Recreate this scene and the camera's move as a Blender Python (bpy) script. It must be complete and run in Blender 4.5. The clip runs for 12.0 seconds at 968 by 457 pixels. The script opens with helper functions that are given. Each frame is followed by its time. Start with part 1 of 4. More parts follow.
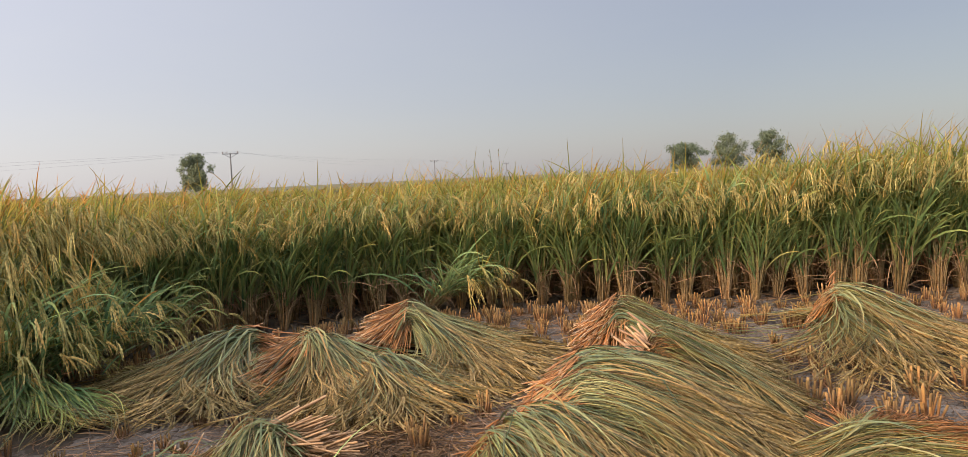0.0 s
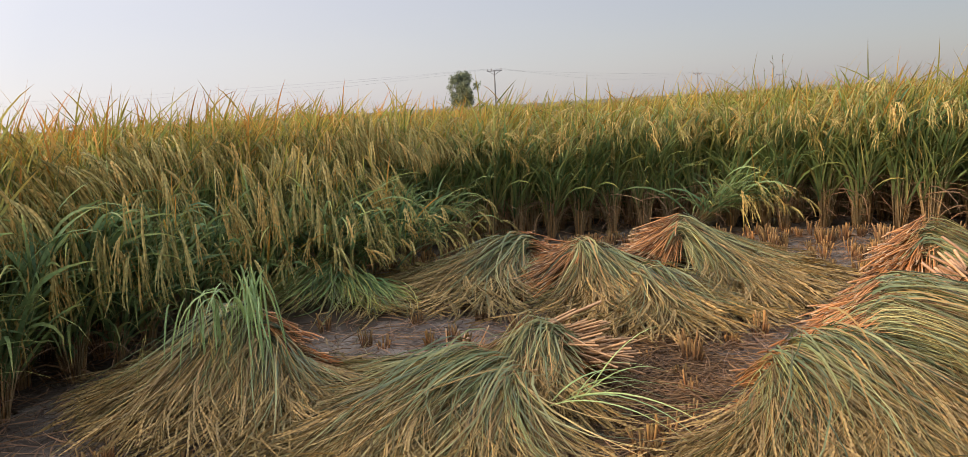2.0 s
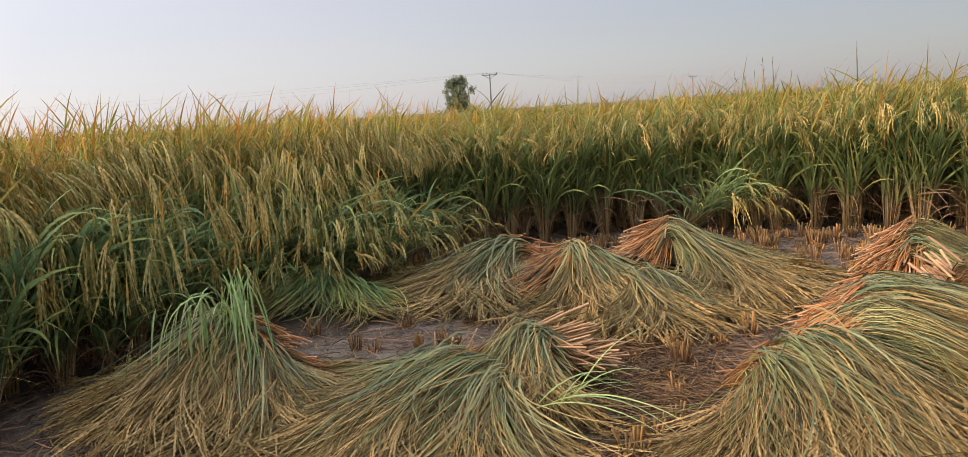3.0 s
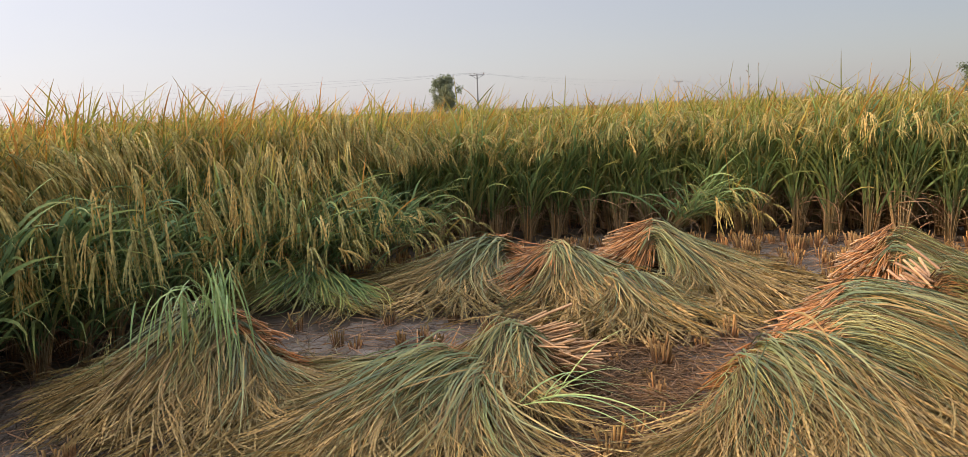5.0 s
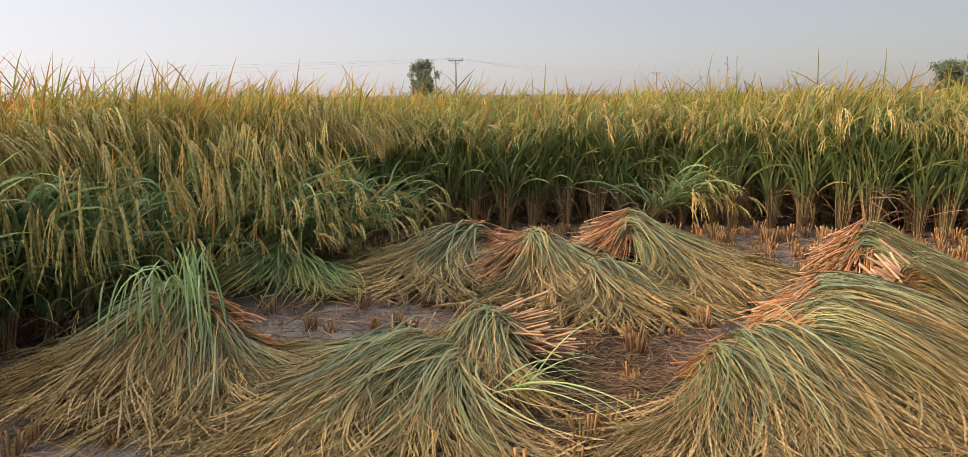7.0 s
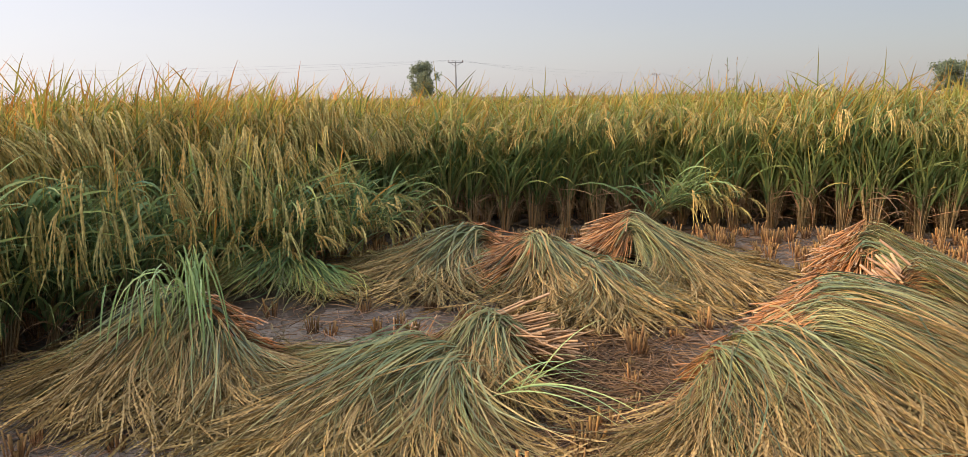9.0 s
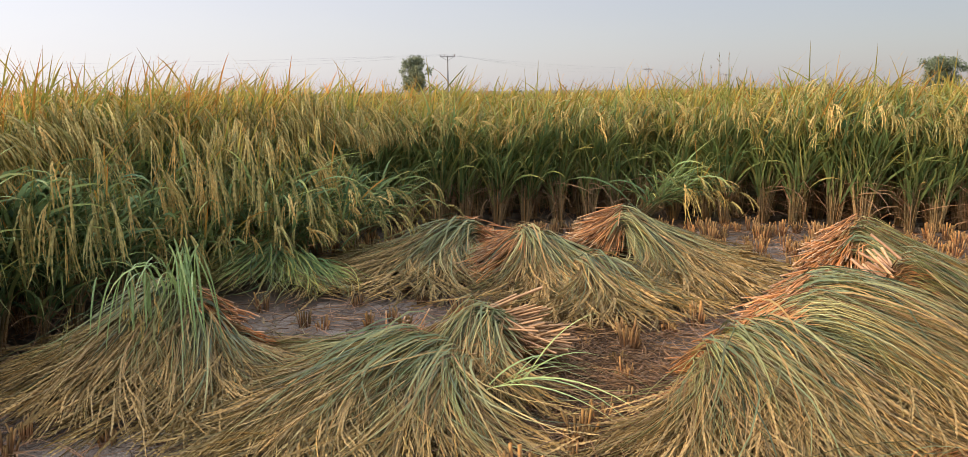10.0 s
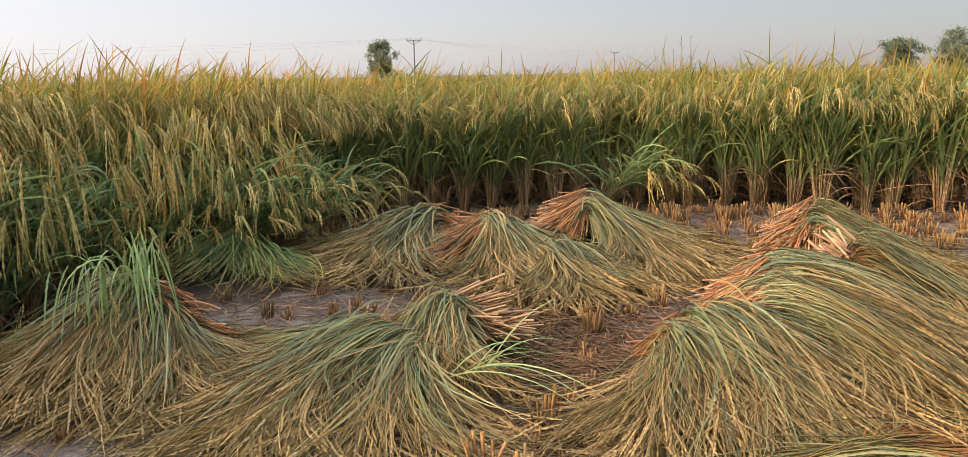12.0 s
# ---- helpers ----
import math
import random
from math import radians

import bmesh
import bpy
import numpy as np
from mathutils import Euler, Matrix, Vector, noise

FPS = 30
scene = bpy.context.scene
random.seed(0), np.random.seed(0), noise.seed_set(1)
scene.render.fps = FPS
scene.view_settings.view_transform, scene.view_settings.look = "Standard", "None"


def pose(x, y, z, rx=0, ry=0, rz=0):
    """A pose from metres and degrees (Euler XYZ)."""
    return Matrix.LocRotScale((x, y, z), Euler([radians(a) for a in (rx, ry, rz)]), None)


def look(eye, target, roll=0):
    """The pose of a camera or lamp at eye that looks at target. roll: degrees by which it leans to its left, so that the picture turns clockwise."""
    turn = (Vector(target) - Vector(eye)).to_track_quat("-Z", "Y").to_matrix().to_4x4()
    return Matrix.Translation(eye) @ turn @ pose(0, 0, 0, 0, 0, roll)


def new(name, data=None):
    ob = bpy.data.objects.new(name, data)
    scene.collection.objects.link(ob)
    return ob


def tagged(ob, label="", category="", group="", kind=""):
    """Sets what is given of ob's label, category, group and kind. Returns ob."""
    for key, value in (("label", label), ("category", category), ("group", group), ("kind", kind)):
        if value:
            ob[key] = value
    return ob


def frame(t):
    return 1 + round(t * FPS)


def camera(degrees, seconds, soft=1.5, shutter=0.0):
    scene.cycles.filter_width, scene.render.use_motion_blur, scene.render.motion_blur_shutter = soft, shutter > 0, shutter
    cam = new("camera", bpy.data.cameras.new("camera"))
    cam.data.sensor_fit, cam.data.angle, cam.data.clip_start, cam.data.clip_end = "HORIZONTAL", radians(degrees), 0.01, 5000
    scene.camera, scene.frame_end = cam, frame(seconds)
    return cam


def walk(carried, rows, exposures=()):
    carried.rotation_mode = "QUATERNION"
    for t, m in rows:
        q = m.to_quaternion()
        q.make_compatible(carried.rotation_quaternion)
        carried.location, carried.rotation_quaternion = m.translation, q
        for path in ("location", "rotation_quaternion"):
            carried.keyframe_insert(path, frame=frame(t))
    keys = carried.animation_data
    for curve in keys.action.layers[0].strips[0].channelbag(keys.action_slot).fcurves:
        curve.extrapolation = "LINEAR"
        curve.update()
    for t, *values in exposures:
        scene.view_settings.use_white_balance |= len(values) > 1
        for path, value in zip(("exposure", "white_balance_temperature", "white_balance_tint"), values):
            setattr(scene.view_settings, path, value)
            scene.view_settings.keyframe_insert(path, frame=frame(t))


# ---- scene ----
cam = camera(66.5, 12.0, 0.5)
PATH = [
    (0, (0.421, -0.036, 1.468), (1.076, 1.849, 1.328), -2.7),
    (0.5, (0.37, -0.023, 1.455), (0.869, 1.904, 1.257), -1.8),
    (1, (0.289, 0.006, 1.442), (0.431, 1.988, 1.212), -2.4),
    (1.5, (0.274, 0.032, 1.426), (0.255, 2.013, 1.156), -2.6),
    (2, (0.31, -0.005, 1.434), (0.279, 1.967, 1.106), -3.4),
    (2.5, (0.331, -0.003, 1.425), (0.29, 1.969, 1.098), -3.7),
    (3, (0.356, -0.01, 1.426), (0.335, 1.964, 1.108), -3.7),
    (5, (0.352, -0.01, 1.418), (0.374, 1.964, 1.098), -2.3),
    (5.5, (0.347, 0.01, 1.41), (0.459, 1.978, 1.072), -1.8),
    (6, (0.336, 0.005, 1.414), (0.44, 1.974, 1.079), -0.8),
    (6.5, (0.345, 0.01, 1.412), (0.438, 1.978, 1.069), -0.9),
    (7, (0.339, 0.012, 1.41), (0.427, 1.978, 1.053), -0.7),
    (9, (0.335, 0.007, 1.416), (0.422, 1.974, 1.063), -0.9),
    (9.5, (0.326, 0.014, 1.411), (0.414, 1.978, 1.045), -0.2),
    (10, (0.33, 0.012, 1.409), (0.439, 1.975, 1.042), -0.7),
    (10.5, (0.357, 0.025, 1.414), (0.581, 1.984, 1.074), -1.2),
    (11, (0.382, 0.024, 1.417), (0.59, 1.961, 0.965), -1.2),
    (11.5, (0.364, 0.014, 1.422), (0.573, 1.958, 1.004), -1.4),
    (12, (0.366, 0.016, 1.42), (0.556, 1.964, 1.011), -1.1),
]
walk(cam, [(t, look(e, g, r)) for t, e, g, r in PATH], [(0, 0.92), (1, 1.0), (1.5, 0.95), (2.5, 0.90), (5, 0.96), (6.5, 1.0), (9, 1.05), (10.5, 1.1), (11, 1.02), (11.5, 1.2), (12, 1.12)])


# ---- world, sun ----
SUN_AZ, SUN_EL = radians(-108), radians(20)      # azimuth from +y towards +x, height over the horizon
sun_dir = Vector((math.sin(SUN_AZ) * math.cos(SUN_EL), math.cos(SUN_AZ) * math.cos(SUN_EL), math.sin(SUN_EL)))
world = bpy.data.worlds.new("hazy_sky")
scene.world = world
world.use_nodes = True
wn, wl = world.node_tree.nodes, world.node_tree.links
sky = wn.new("ShaderNodeTexSky")
sky.sky_type, sky.sun_disc = "NISHITA", False
sky.sun_elevation, sky.sun_rotation = SUN_EL, SUN_AZ
sky.air_density, sky.dust_density, sky.ozone_density, sky.altitude = 1.0, 1.0, 1.0, 0
haze = wn.new("ShaderNodeMix")                  # thick even haze over the clear sky
haze.data_type = "RGBA"
haze.inputs[0].default_value = 0.86
where = wn.new("ShaderNodeTexCoord")
height = wn.new("ShaderNodeSeparateXYZ")
wl.new(where.outputs["Generated"], height.inputs[0])


def sky_ramp(value, stops):
    r = wn.new("ShaderNodeValToRGB")
    while len(r.color_ramp.elements) < len(stops):
        r.color_ramp.elements.new(0.5)
    for k, (p, c) in zip(r.color_ramp.elements, stops):
        k.position, k.color = p, (*c, 1)
    wl.new(value, r.inputs[0])
    return r.outputs[0]


# the haze pales towards the horizon, glows round the veiled sun and is brightest overhead
dome = sky_ramp(height.outputs[2], ((0.0, (2.30, 2.20, 2.32)), (0.3, (2.12, 2.15, 2.46)), (0.5, (3.2, 3.4, 4.3)), (1.0, (5.7, 6.2, 8.2))))
to_sun = wn.new("ShaderNodeVectorMath")
to_sun.operation = "DOT_PRODUCT"
to_sun.inputs[1].default_value = sun_dir
wl.new(where.outputs["Generated"], to_sun.inputs[0])
half = wn.new("ShaderNodeMath")
half.operation = "MULTIPLY_ADD"
half.inputs[1].default_value, half.inputs[2].default_value = 0.5, 0.5
wl.new(to_sun.outputs["Value"], half.inputs[0])
glow = sky_ramp(half.outputs[0], ((0.0, (0.48, 0.48, 0.51)), (0.13, (0.56, 0.56, 0.59)), (0.355, (0.96, 0.96, 0.96)), (0.62, (1.42, 1.40, 1.38)), (1.0, (3.2, 2.9, 2.5))))
veil = wn.new("ShaderNodeMix")
veil.data_type, veil.blend_type = "RGBA", "MULTIPLY"
veil.inputs[0].default_value = 1.0
wl.new(dome, veil.inputs[6])
wl.new(glow, veil.inputs[7])
stretch = wn.new("ShaderNodeMapping")           # faint wisps of high cloud
stretch.inputs["Rotation"].default_value, stretch.inputs["Scale"].default_value = (0.0, 0.3, 0.5), (2.0, 2.0, 7.0)
wl.new(where.outputs["Generated"], stretch.inputs[0])
wisps = wn.new("ShaderNodeTexNoise")
wisps.inputs["Scale"].default_value, wisps.inputs["Detail"].default_value = 1.6, 5
wl.new(stretch.outputs[0], wisps.inputs["Vector"])
cloud = wn.new("ShaderNodeMix")
cloud.data_type, cloud.blend_type = "RGBA", "MULTIPLY"
cloud.inputs[0].default_value = 1.0
wl.new(veil.outputs[2], cloud.inputs[6])
wl.new(sky_ramp(wisps.outputs[0], ((0.4, (0.975, 0.98, 1.0)), (0.62, (1.0, 1.0, 1.0)), (0.75, (1.0, 1.0, 1.0)))), cloud.inputs[7])
wl.new(cloud.outputs[2], haze.inputs[7])
wl.new(sky.outputs[0], haze.inputs[6])
wl.new(haze.outputs[2], wn["Background"].inputs["Color"])
wn["Background"].inputs["Strength"].default_value = 0.138
sun = new("sun", bpy.data.lights.new("sun", "SUN"))
sun.data.energy, sun.data.angle, sun.data.color = 2.2, radians(3.0), (1.0, 0.75, 0.56)
sun.matrix_world = look(sun_dir * 50, (0, 0, 0))


# ---- materials ----
def nodes_of(name):
    m = bpy.data.materials.new(name)
    m.use_nodes = True
    return m, m.node_tree.nodes, m.node_tree.links


def ramp(n, stops):
    r = n.new("ShaderNodeValToRGB")
    e = r.color_ramp.elements
    while len(e) < len(stops):
        e.new(0.5)
    for k, (p, c) in zip(e, stops):
        k.position, k.color = p, (*c, 1)
    return r


def mix(n, l, kind, fac, a, b):
    m = n.new("ShaderNodeMix")
    m.data_type, m.blend_type = "RGBA", kind
    for sock, v in ((m.inputs[0], fac), (m.inputs[6], a), (m.inputs[7], b)):
        if isinstance(v, (int, float)):
            sock.default_value = v
        elif isinstance(v, tuple):
            sock.default_value = (*v, 1)
        else:
            l.new(v, sock)
    return m.outputs[2]


def strand(name, along, across, rough=0.55, thin=0.0, spots=0.25):
    """Plant fibre: colour along its length (v) and from strand to strand (u), flecked; thin: how much light passes through."""
    m, n, l = nodes_of(name)
    uv = n.new("ShaderNodeUVMap")
    sep = n.new("ShaderNodeSeparateXYZ")
    l.new(uv.outputs[0], sep.inputs[0])
    a, b = ramp(n, along), ramp(n, across)
    l.new(sep.outputs[1], a.inputs[0])
    l.new(sep.outputs[0], b.inputs[0])
    col = mix(n, l, "MULTIPLY", 1.0, a.outputs[0], b.outputs[0])
    geo = n.new("ShaderNodeTexCoord")
    tex = n.new("ShaderNodeTexNoise")
    tex.inputs["Scale"].default_value, tex.inputs["Detail"].default_value = 55, 3
    l.new(geo.outputs["Object"], tex.inputs["Vector"])
    tr = ramp(n, [(0.35, (1 - spots, 1 - spots * 1.1, 1 - spots * 1.2)), (0.65, (1, 1, 1))])
    l.new(tex.outputs[0], tr.inputs[0])
    col = mix(n, l, "MULTIPLY", 1.0, col, tr.outputs[0])
    info = n.new("ShaderNodeObjectInfo")
    orr = ramp(n, [(0.0, (0.68, 0.72, 0.66)), (1.0, (1.12, 1.08, 1.06))])
    l.new(info.outputs["Random"], orr.inputs[0])
    col = mix(n, l, "MULTIPLY", 1.0, col, orr.outputs[0])
    p = n["Principled BSDF"]
    l.new(col, p.inputs["Base Color"])
    p.inputs["Roughness"].default_value = rough
    p.inputs["Specular IOR Level"].default_value = 0.2
    if thin:
        t = n.new("ShaderNodeBsdfTranslucent")
        l.new(col, t.inputs["Color"])
        s = n.new("ShaderNodeMixShader")
        s.inputs[0].default_value = thin
        l.new(p.outputs[0], s.inputs[1])
        l.new(t.outputs[0], s.inputs[2])
        l.new(s.outputs[0], n["Material Output"].inputs["Surface"])
    return m


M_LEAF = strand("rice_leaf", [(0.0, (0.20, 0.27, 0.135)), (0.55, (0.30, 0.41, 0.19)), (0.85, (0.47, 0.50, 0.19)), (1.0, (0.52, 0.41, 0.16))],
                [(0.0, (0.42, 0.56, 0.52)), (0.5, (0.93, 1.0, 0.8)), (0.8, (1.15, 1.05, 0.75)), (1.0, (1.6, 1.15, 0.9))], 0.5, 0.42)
M_FLAG = strand("flag_leaf", [(0.0, (0.34, 0.37, 0.115)), (0.45, (0.52, 0.43, 0.12)), (0.8, (0.57, 0.38, 0.11)), (1.0, (0.50, 0.25, 0.09))],
                [(0.0, (0.32, 0.45, 0.3)), (0.35, (0.68, 0.84, 0.6)), (0.75, (1.0, 0.95, 0.7)), (1.0, (1.0, 0.58, 0.36))], 0.7, 0.42)
M_CULM = strand("rice_culm", [(0.0, (0.38, 0.24, 0.12)), (0.3, (0.47, 0.35, 0.185)), (0.46, (0.30, 0.31, 0.14)), (1.0, (0.25, 0.31, 0.11))],
                [(0.0, (0.55, 0.6, 0.6)), (0.6, (1, 1, 0.95)), (1.0, (1.3, 1.05, 0.75))], 0.45, 0.08)
M_GRAIN = strand("rice_grain", [(0.0, (0.26, 0.215, 0.085)), (1.0, (0.61, 0.485, 0.195))],
                 [(0.0, (0.42, 0.5, 0.38)), (0.35, (0.8, 0.84, 0.68)), (0.65, (1.0, 0.98, 0.82)), (1.0, (1.2, 0.94, 0.68))], 0.6, 0.22)
M_EAR = strand("ripe_cut_grain", [(0.0, (0.18, 0.105, 0.05)), (1.0, (0.415, 0.3, 0.128))],
               [(0.0, (0.2, 0.2, 0.17)), (0.4, (0.78, 0.79, 0.7)), (1.0, (1.35, 1.22, 0.95))], 0.6, 0.04)
# cut strands differ in tone; the darkest also stand in for shaded gaps
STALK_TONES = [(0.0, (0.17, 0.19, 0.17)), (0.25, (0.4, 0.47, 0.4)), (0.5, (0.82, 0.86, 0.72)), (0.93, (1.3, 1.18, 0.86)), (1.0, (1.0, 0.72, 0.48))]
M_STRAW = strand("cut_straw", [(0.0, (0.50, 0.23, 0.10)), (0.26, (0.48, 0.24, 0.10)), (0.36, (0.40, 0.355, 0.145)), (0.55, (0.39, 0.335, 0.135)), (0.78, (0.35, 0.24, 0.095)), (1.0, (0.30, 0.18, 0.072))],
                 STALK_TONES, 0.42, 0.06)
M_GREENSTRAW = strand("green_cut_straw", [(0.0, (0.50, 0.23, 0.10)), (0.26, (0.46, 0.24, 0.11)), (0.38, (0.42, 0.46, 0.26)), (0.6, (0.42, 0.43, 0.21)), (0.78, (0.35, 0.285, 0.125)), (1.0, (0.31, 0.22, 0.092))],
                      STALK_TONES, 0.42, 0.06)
# darkest leaf tones also make up for shade missing in the heaps
M_CUTLEAF = strand("cut_leaf", [(0.0, (0.43, 0.24, 0.12)), (0.3, (0.33, 0.34, 0.18)), (0.65, (0.385, 0.355, 0.175)), (1.0, (0.41, 0.30, 0.13))],
                   [(0.0, (0.2, 0.25, 0.22)), (0.35, (0.5, 0.62, 0.52)), (0.9, (1.1, 1.03, 0.8)), (1.0, (1.05, 0.72, 0.48))], 0.42, 0.08)
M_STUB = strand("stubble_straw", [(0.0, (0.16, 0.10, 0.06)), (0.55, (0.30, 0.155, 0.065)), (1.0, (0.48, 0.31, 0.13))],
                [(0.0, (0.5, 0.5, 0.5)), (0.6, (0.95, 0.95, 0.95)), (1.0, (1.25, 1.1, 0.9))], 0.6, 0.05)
M_DRY = strand("dry_leaf", [(0.0, (0.38, 0.24, 0.14)), (1.0, (0.50, 0.34, 0.20))],
               [(0.0, (0.45, 0.42, 0.42)), (1.0, (1.1, 1.0, 0.9))], 0.6, 0.2)
M_SCRAP = strand("trodden_scrap", [(0.0, (0.20, 0.115, 0.055)), (1.0, (0.33, 0.195, 0.095))],
                 [(0.0, (0.4, 0.4, 0.4)), (0.7, (0.95, 0.9, 0.85)), (1.0, (1.3, 1.25, 1.1))], 0.65, 0.08)
M_FRESH = strand("fresh_leaf", [(0.0, (0.32, 0.41, 0.15)), (0.7, (0.41, 0.53, 0.225)), (1.0, (0.49, 0.50, 0.21))],
                 [(0.0, (0.8, 0.9, 0.9)), (1.0, (1.15, 1.1, 0.9))], 0.4, 0.35)
M_PALE = strand("pale_butt", [(0.0, (0.44, 0.25, 0.12)), (1.0, (0.60, 0.37, 0.20))],
                [(0.0, (0.5, 0.48, 0.45)), (0.6, (0.95, 0.95, 0.95)), (1.0, (1.1, 1.05, 0.95))], 0.55, 0.05)
M_BUTT = strand("reddish_butt", [(0.0, (0.40, 0.18, 0.07)), (0.9, (0.62, 0.28, 0.11)), (1.0, (0.72, 0.5, 0.31))],
                [(0.0, (0.35, 0.35, 0.35)), (0.6, (0.9, 0.92, 0.92)), (1.0, (1.2, 1.2, 1.1))], 0.55, 0.05)
# haze over the distant crowns is put into this paler, greyer leaf colour
M_CROWN = strand("hazed_tree_leaf", [(0.0, (0.20, 0.235, 0.17)), (1.0, (0.25, 0.285, 0.17))],
                 [(0.0, (0.6, 0.65, 0.7)), (1.0, (1.25, 1.2, 1.0))], 0.6, 0.2)


def soil():
    m, n, l = nodes_of("dry_mud")
    co = n.new("ShaderNodeTexCoord")
    big, fine = n.new("ShaderNodeTexNoise"), n.new("ShaderNodeTexNoise")
    big.inputs["Scale"].default_value, big.inputs["Detail"].default_value = 2.2, 5
    fine.inputs["Scale"].default_value, fine.inputs["Detail"].default_value = 45, 6
    warp = n.new("ShaderNodeTexNoise")
    warp.inputs["Scale"].default_value = 3
    for t in (big, fine, warp):
        l.new(co.outputs["Object"], t.inputs["Vector"])
    wv = mix(n, l, "LINEAR_LIGHT", 0.35, co.outputs["Object"], warp.outputs["Color"])
    crack = n.new("ShaderNodeTexVoronoi")
    crack.feature = "DISTANCE_TO_EDGE"
    crack.inputs["Scale"].default_value = 3.4
    l.new(wv, crack.inputs["Vector"])
    cr = ramp(n, [(0.0, (0.55, 0.52, 0.5)), (0.03, (1, 1, 1))])
    l.new(crack.outputs["Distance"], cr.inputs[0])
    base = ramp(n, [(0.28, (0.085, 0.06, 0.042)), (0.5, (0.17, 0.134, 0.096)), (0.72, (0.30, 0.247, 0.187))])
    l.new(big.outputs[0], base.inputs[0])
    fr = ramp(n, [(0.3, (0.7, 0.68, 0.66)), (0.7, (1, 1, 1))])
    l.new(fine.outputs[0], fr.inputs[0])
    col = mix(n, l, "MULTIPLY", 1.0, base.outputs[0], fr.outputs[0])
    col = mix(n, l, "MULTIPLY", 1.0, col, cr.outputs[0])
    p = n["Principled BSDF"]
    l.new(col, p.inputs["Base Color"])
    p.inputs["Roughness"].default_value = 0.9
    p.inputs["Specular IOR Level"].default_value = 0.2
    h = mix(n, l, "MULTIPLY", 1.0, fine.outputs["Color"], cr.outputs[0])
    b = n.new("ShaderNodeBump")
    b.inputs["Strength"].default_value, b.inputs["Distance"].default_value = 1.0, 0.035
    l.new(h, b.inputs["Height"])
    l.new(b.outputs[0], p.inputs["Normal"])
    return m


def plain(name, c, rough=0.7, metal=0.0, scale=8):
    m, n, l = nodes_of(name)
    co, t = n.new("ShaderNodeTexCoord"), n.new("ShaderNodeTexNoise")
    t.inputs["Scale"].default_value, t.inputs["Detail"].default_value = scale, 5
    l.new(co.outputs["Object"], t.inputs["Vector"])
    r = ramp(n, [(0.3, tuple(v * 0.65 for v in c)), (0.7, c)])
    l.new(t.outputs[0], r.inputs[0])
    p = n["Principled BSDF"]
    l.new(r.outputs[0], p.inputs["Base Color"])
    p.inputs["Roughness"].default_value, p.inputs["Metallic"].default_value = rough, metal
    return m


M_SOIL = soil()
# sheaf core, coloured dark as the shade between straws
M_CORE = plain("shaded_core", (0.07, 0.048, 0.026), 0.9, 0, 40)
# dark colour stands in for shade inside the stand
M_CANOPY = plain("shaded_canopy", (0.13, 0.115, 0.04), 0.9, 0, 3)
M_POLE = plain("pole_concrete", (0.18, 0.17, 0.16), 0.8)
M_STEEL = plain("galvanised_steel", (0.2, 0.2, 0.21), 0.5, 0.6)
M_WIRE = plain("aluminium_wire", (0.16, 0.16, 0.17), 0.5, 0.6)
M_CERAMIC = plain("insulator_ceramic", (0.14, 0.08, 0.06), 0.3)
M_BARK = plain("bark", (0.12, 0.09, 0.07), 0.9)

# ---- strands as meshes ----
rng = np.random.default_rng(7)
U = rng.uniform


def mesh(name, chunks, material, smooth=True):
    """One mesh from chunks of (vertices, faces, uv per vertex)."""
    vs, idx, sizes, uvs, at = [], [], [], [], 0
    for v, f, uv in chunks:
        if not len(v):
            continue
        vs.append(v)
        idx.append((f + at).ravel())
        sizes.append(np.full(len(f), f.shape[1]))
        uvs.append(uv)
        at += len(v)
    v, i, s, uv = np.concatenate(vs), np.concatenate(idx), np.concatenate(sizes), np.concatenate(uvs)
    me = bpy.data.meshes.new(name)
    me.vertices.add(len(v))
    me.vertices.foreach_set("co", v.astype(np.float32).ravel())
    me.loops.add(len(i))
    me.loops.foreach_set("vertex_index", i.astype(np.int32))
    me.polygons.add(len(s))
    me.polygons.foreach_set("loop_start", np.concatenate([[0], np.cumsum(s)[:-1]]).astype(np.int32))
    me.polygons.foreach_set("use_smooth", np.full(len(s), smooth))
    layer = me.uv_layers.new(name="UVMap")
    layer.data.foreach_set("uv", uv[i].astype(np.float32).ravel())
    me.materials.append(material)
    me.update(calc_edges=True)
    return me


def grow(base, az, el, length, bend, k, power=1.3, sway=0.0):
    """Strands that leave base towards az at the elevation el and bow over by bend: (n, k, 3)."""
    n = len(az)
    s = (np.arange(k - 1) + 0.5) / (k - 1)
    e = el[:, None] - bend[:, None] * s[None] ** power
    a = az[:, None] + (U(-1, 1, n) * sway)[:, None] * s[None]
    d = np.stack([np.cos(e) * np.cos(a), np.cos(e) * np.sin(a), np.sin(e)], -1) * (length / (k - 1))[:, None, None]
    p = np.concatenate([np.zeros((n, 1, 3)), np.cumsum(d, 1)], 1) + base[:, None]
    p[..., 2] = np.maximum(p[..., 2], 0.012)
    return p


def tangents(p):
    t = np.gradient(p, axis=1)
    return t / (np.linalg.norm(t, axis=-1, keepdims=True) + 1e-9)


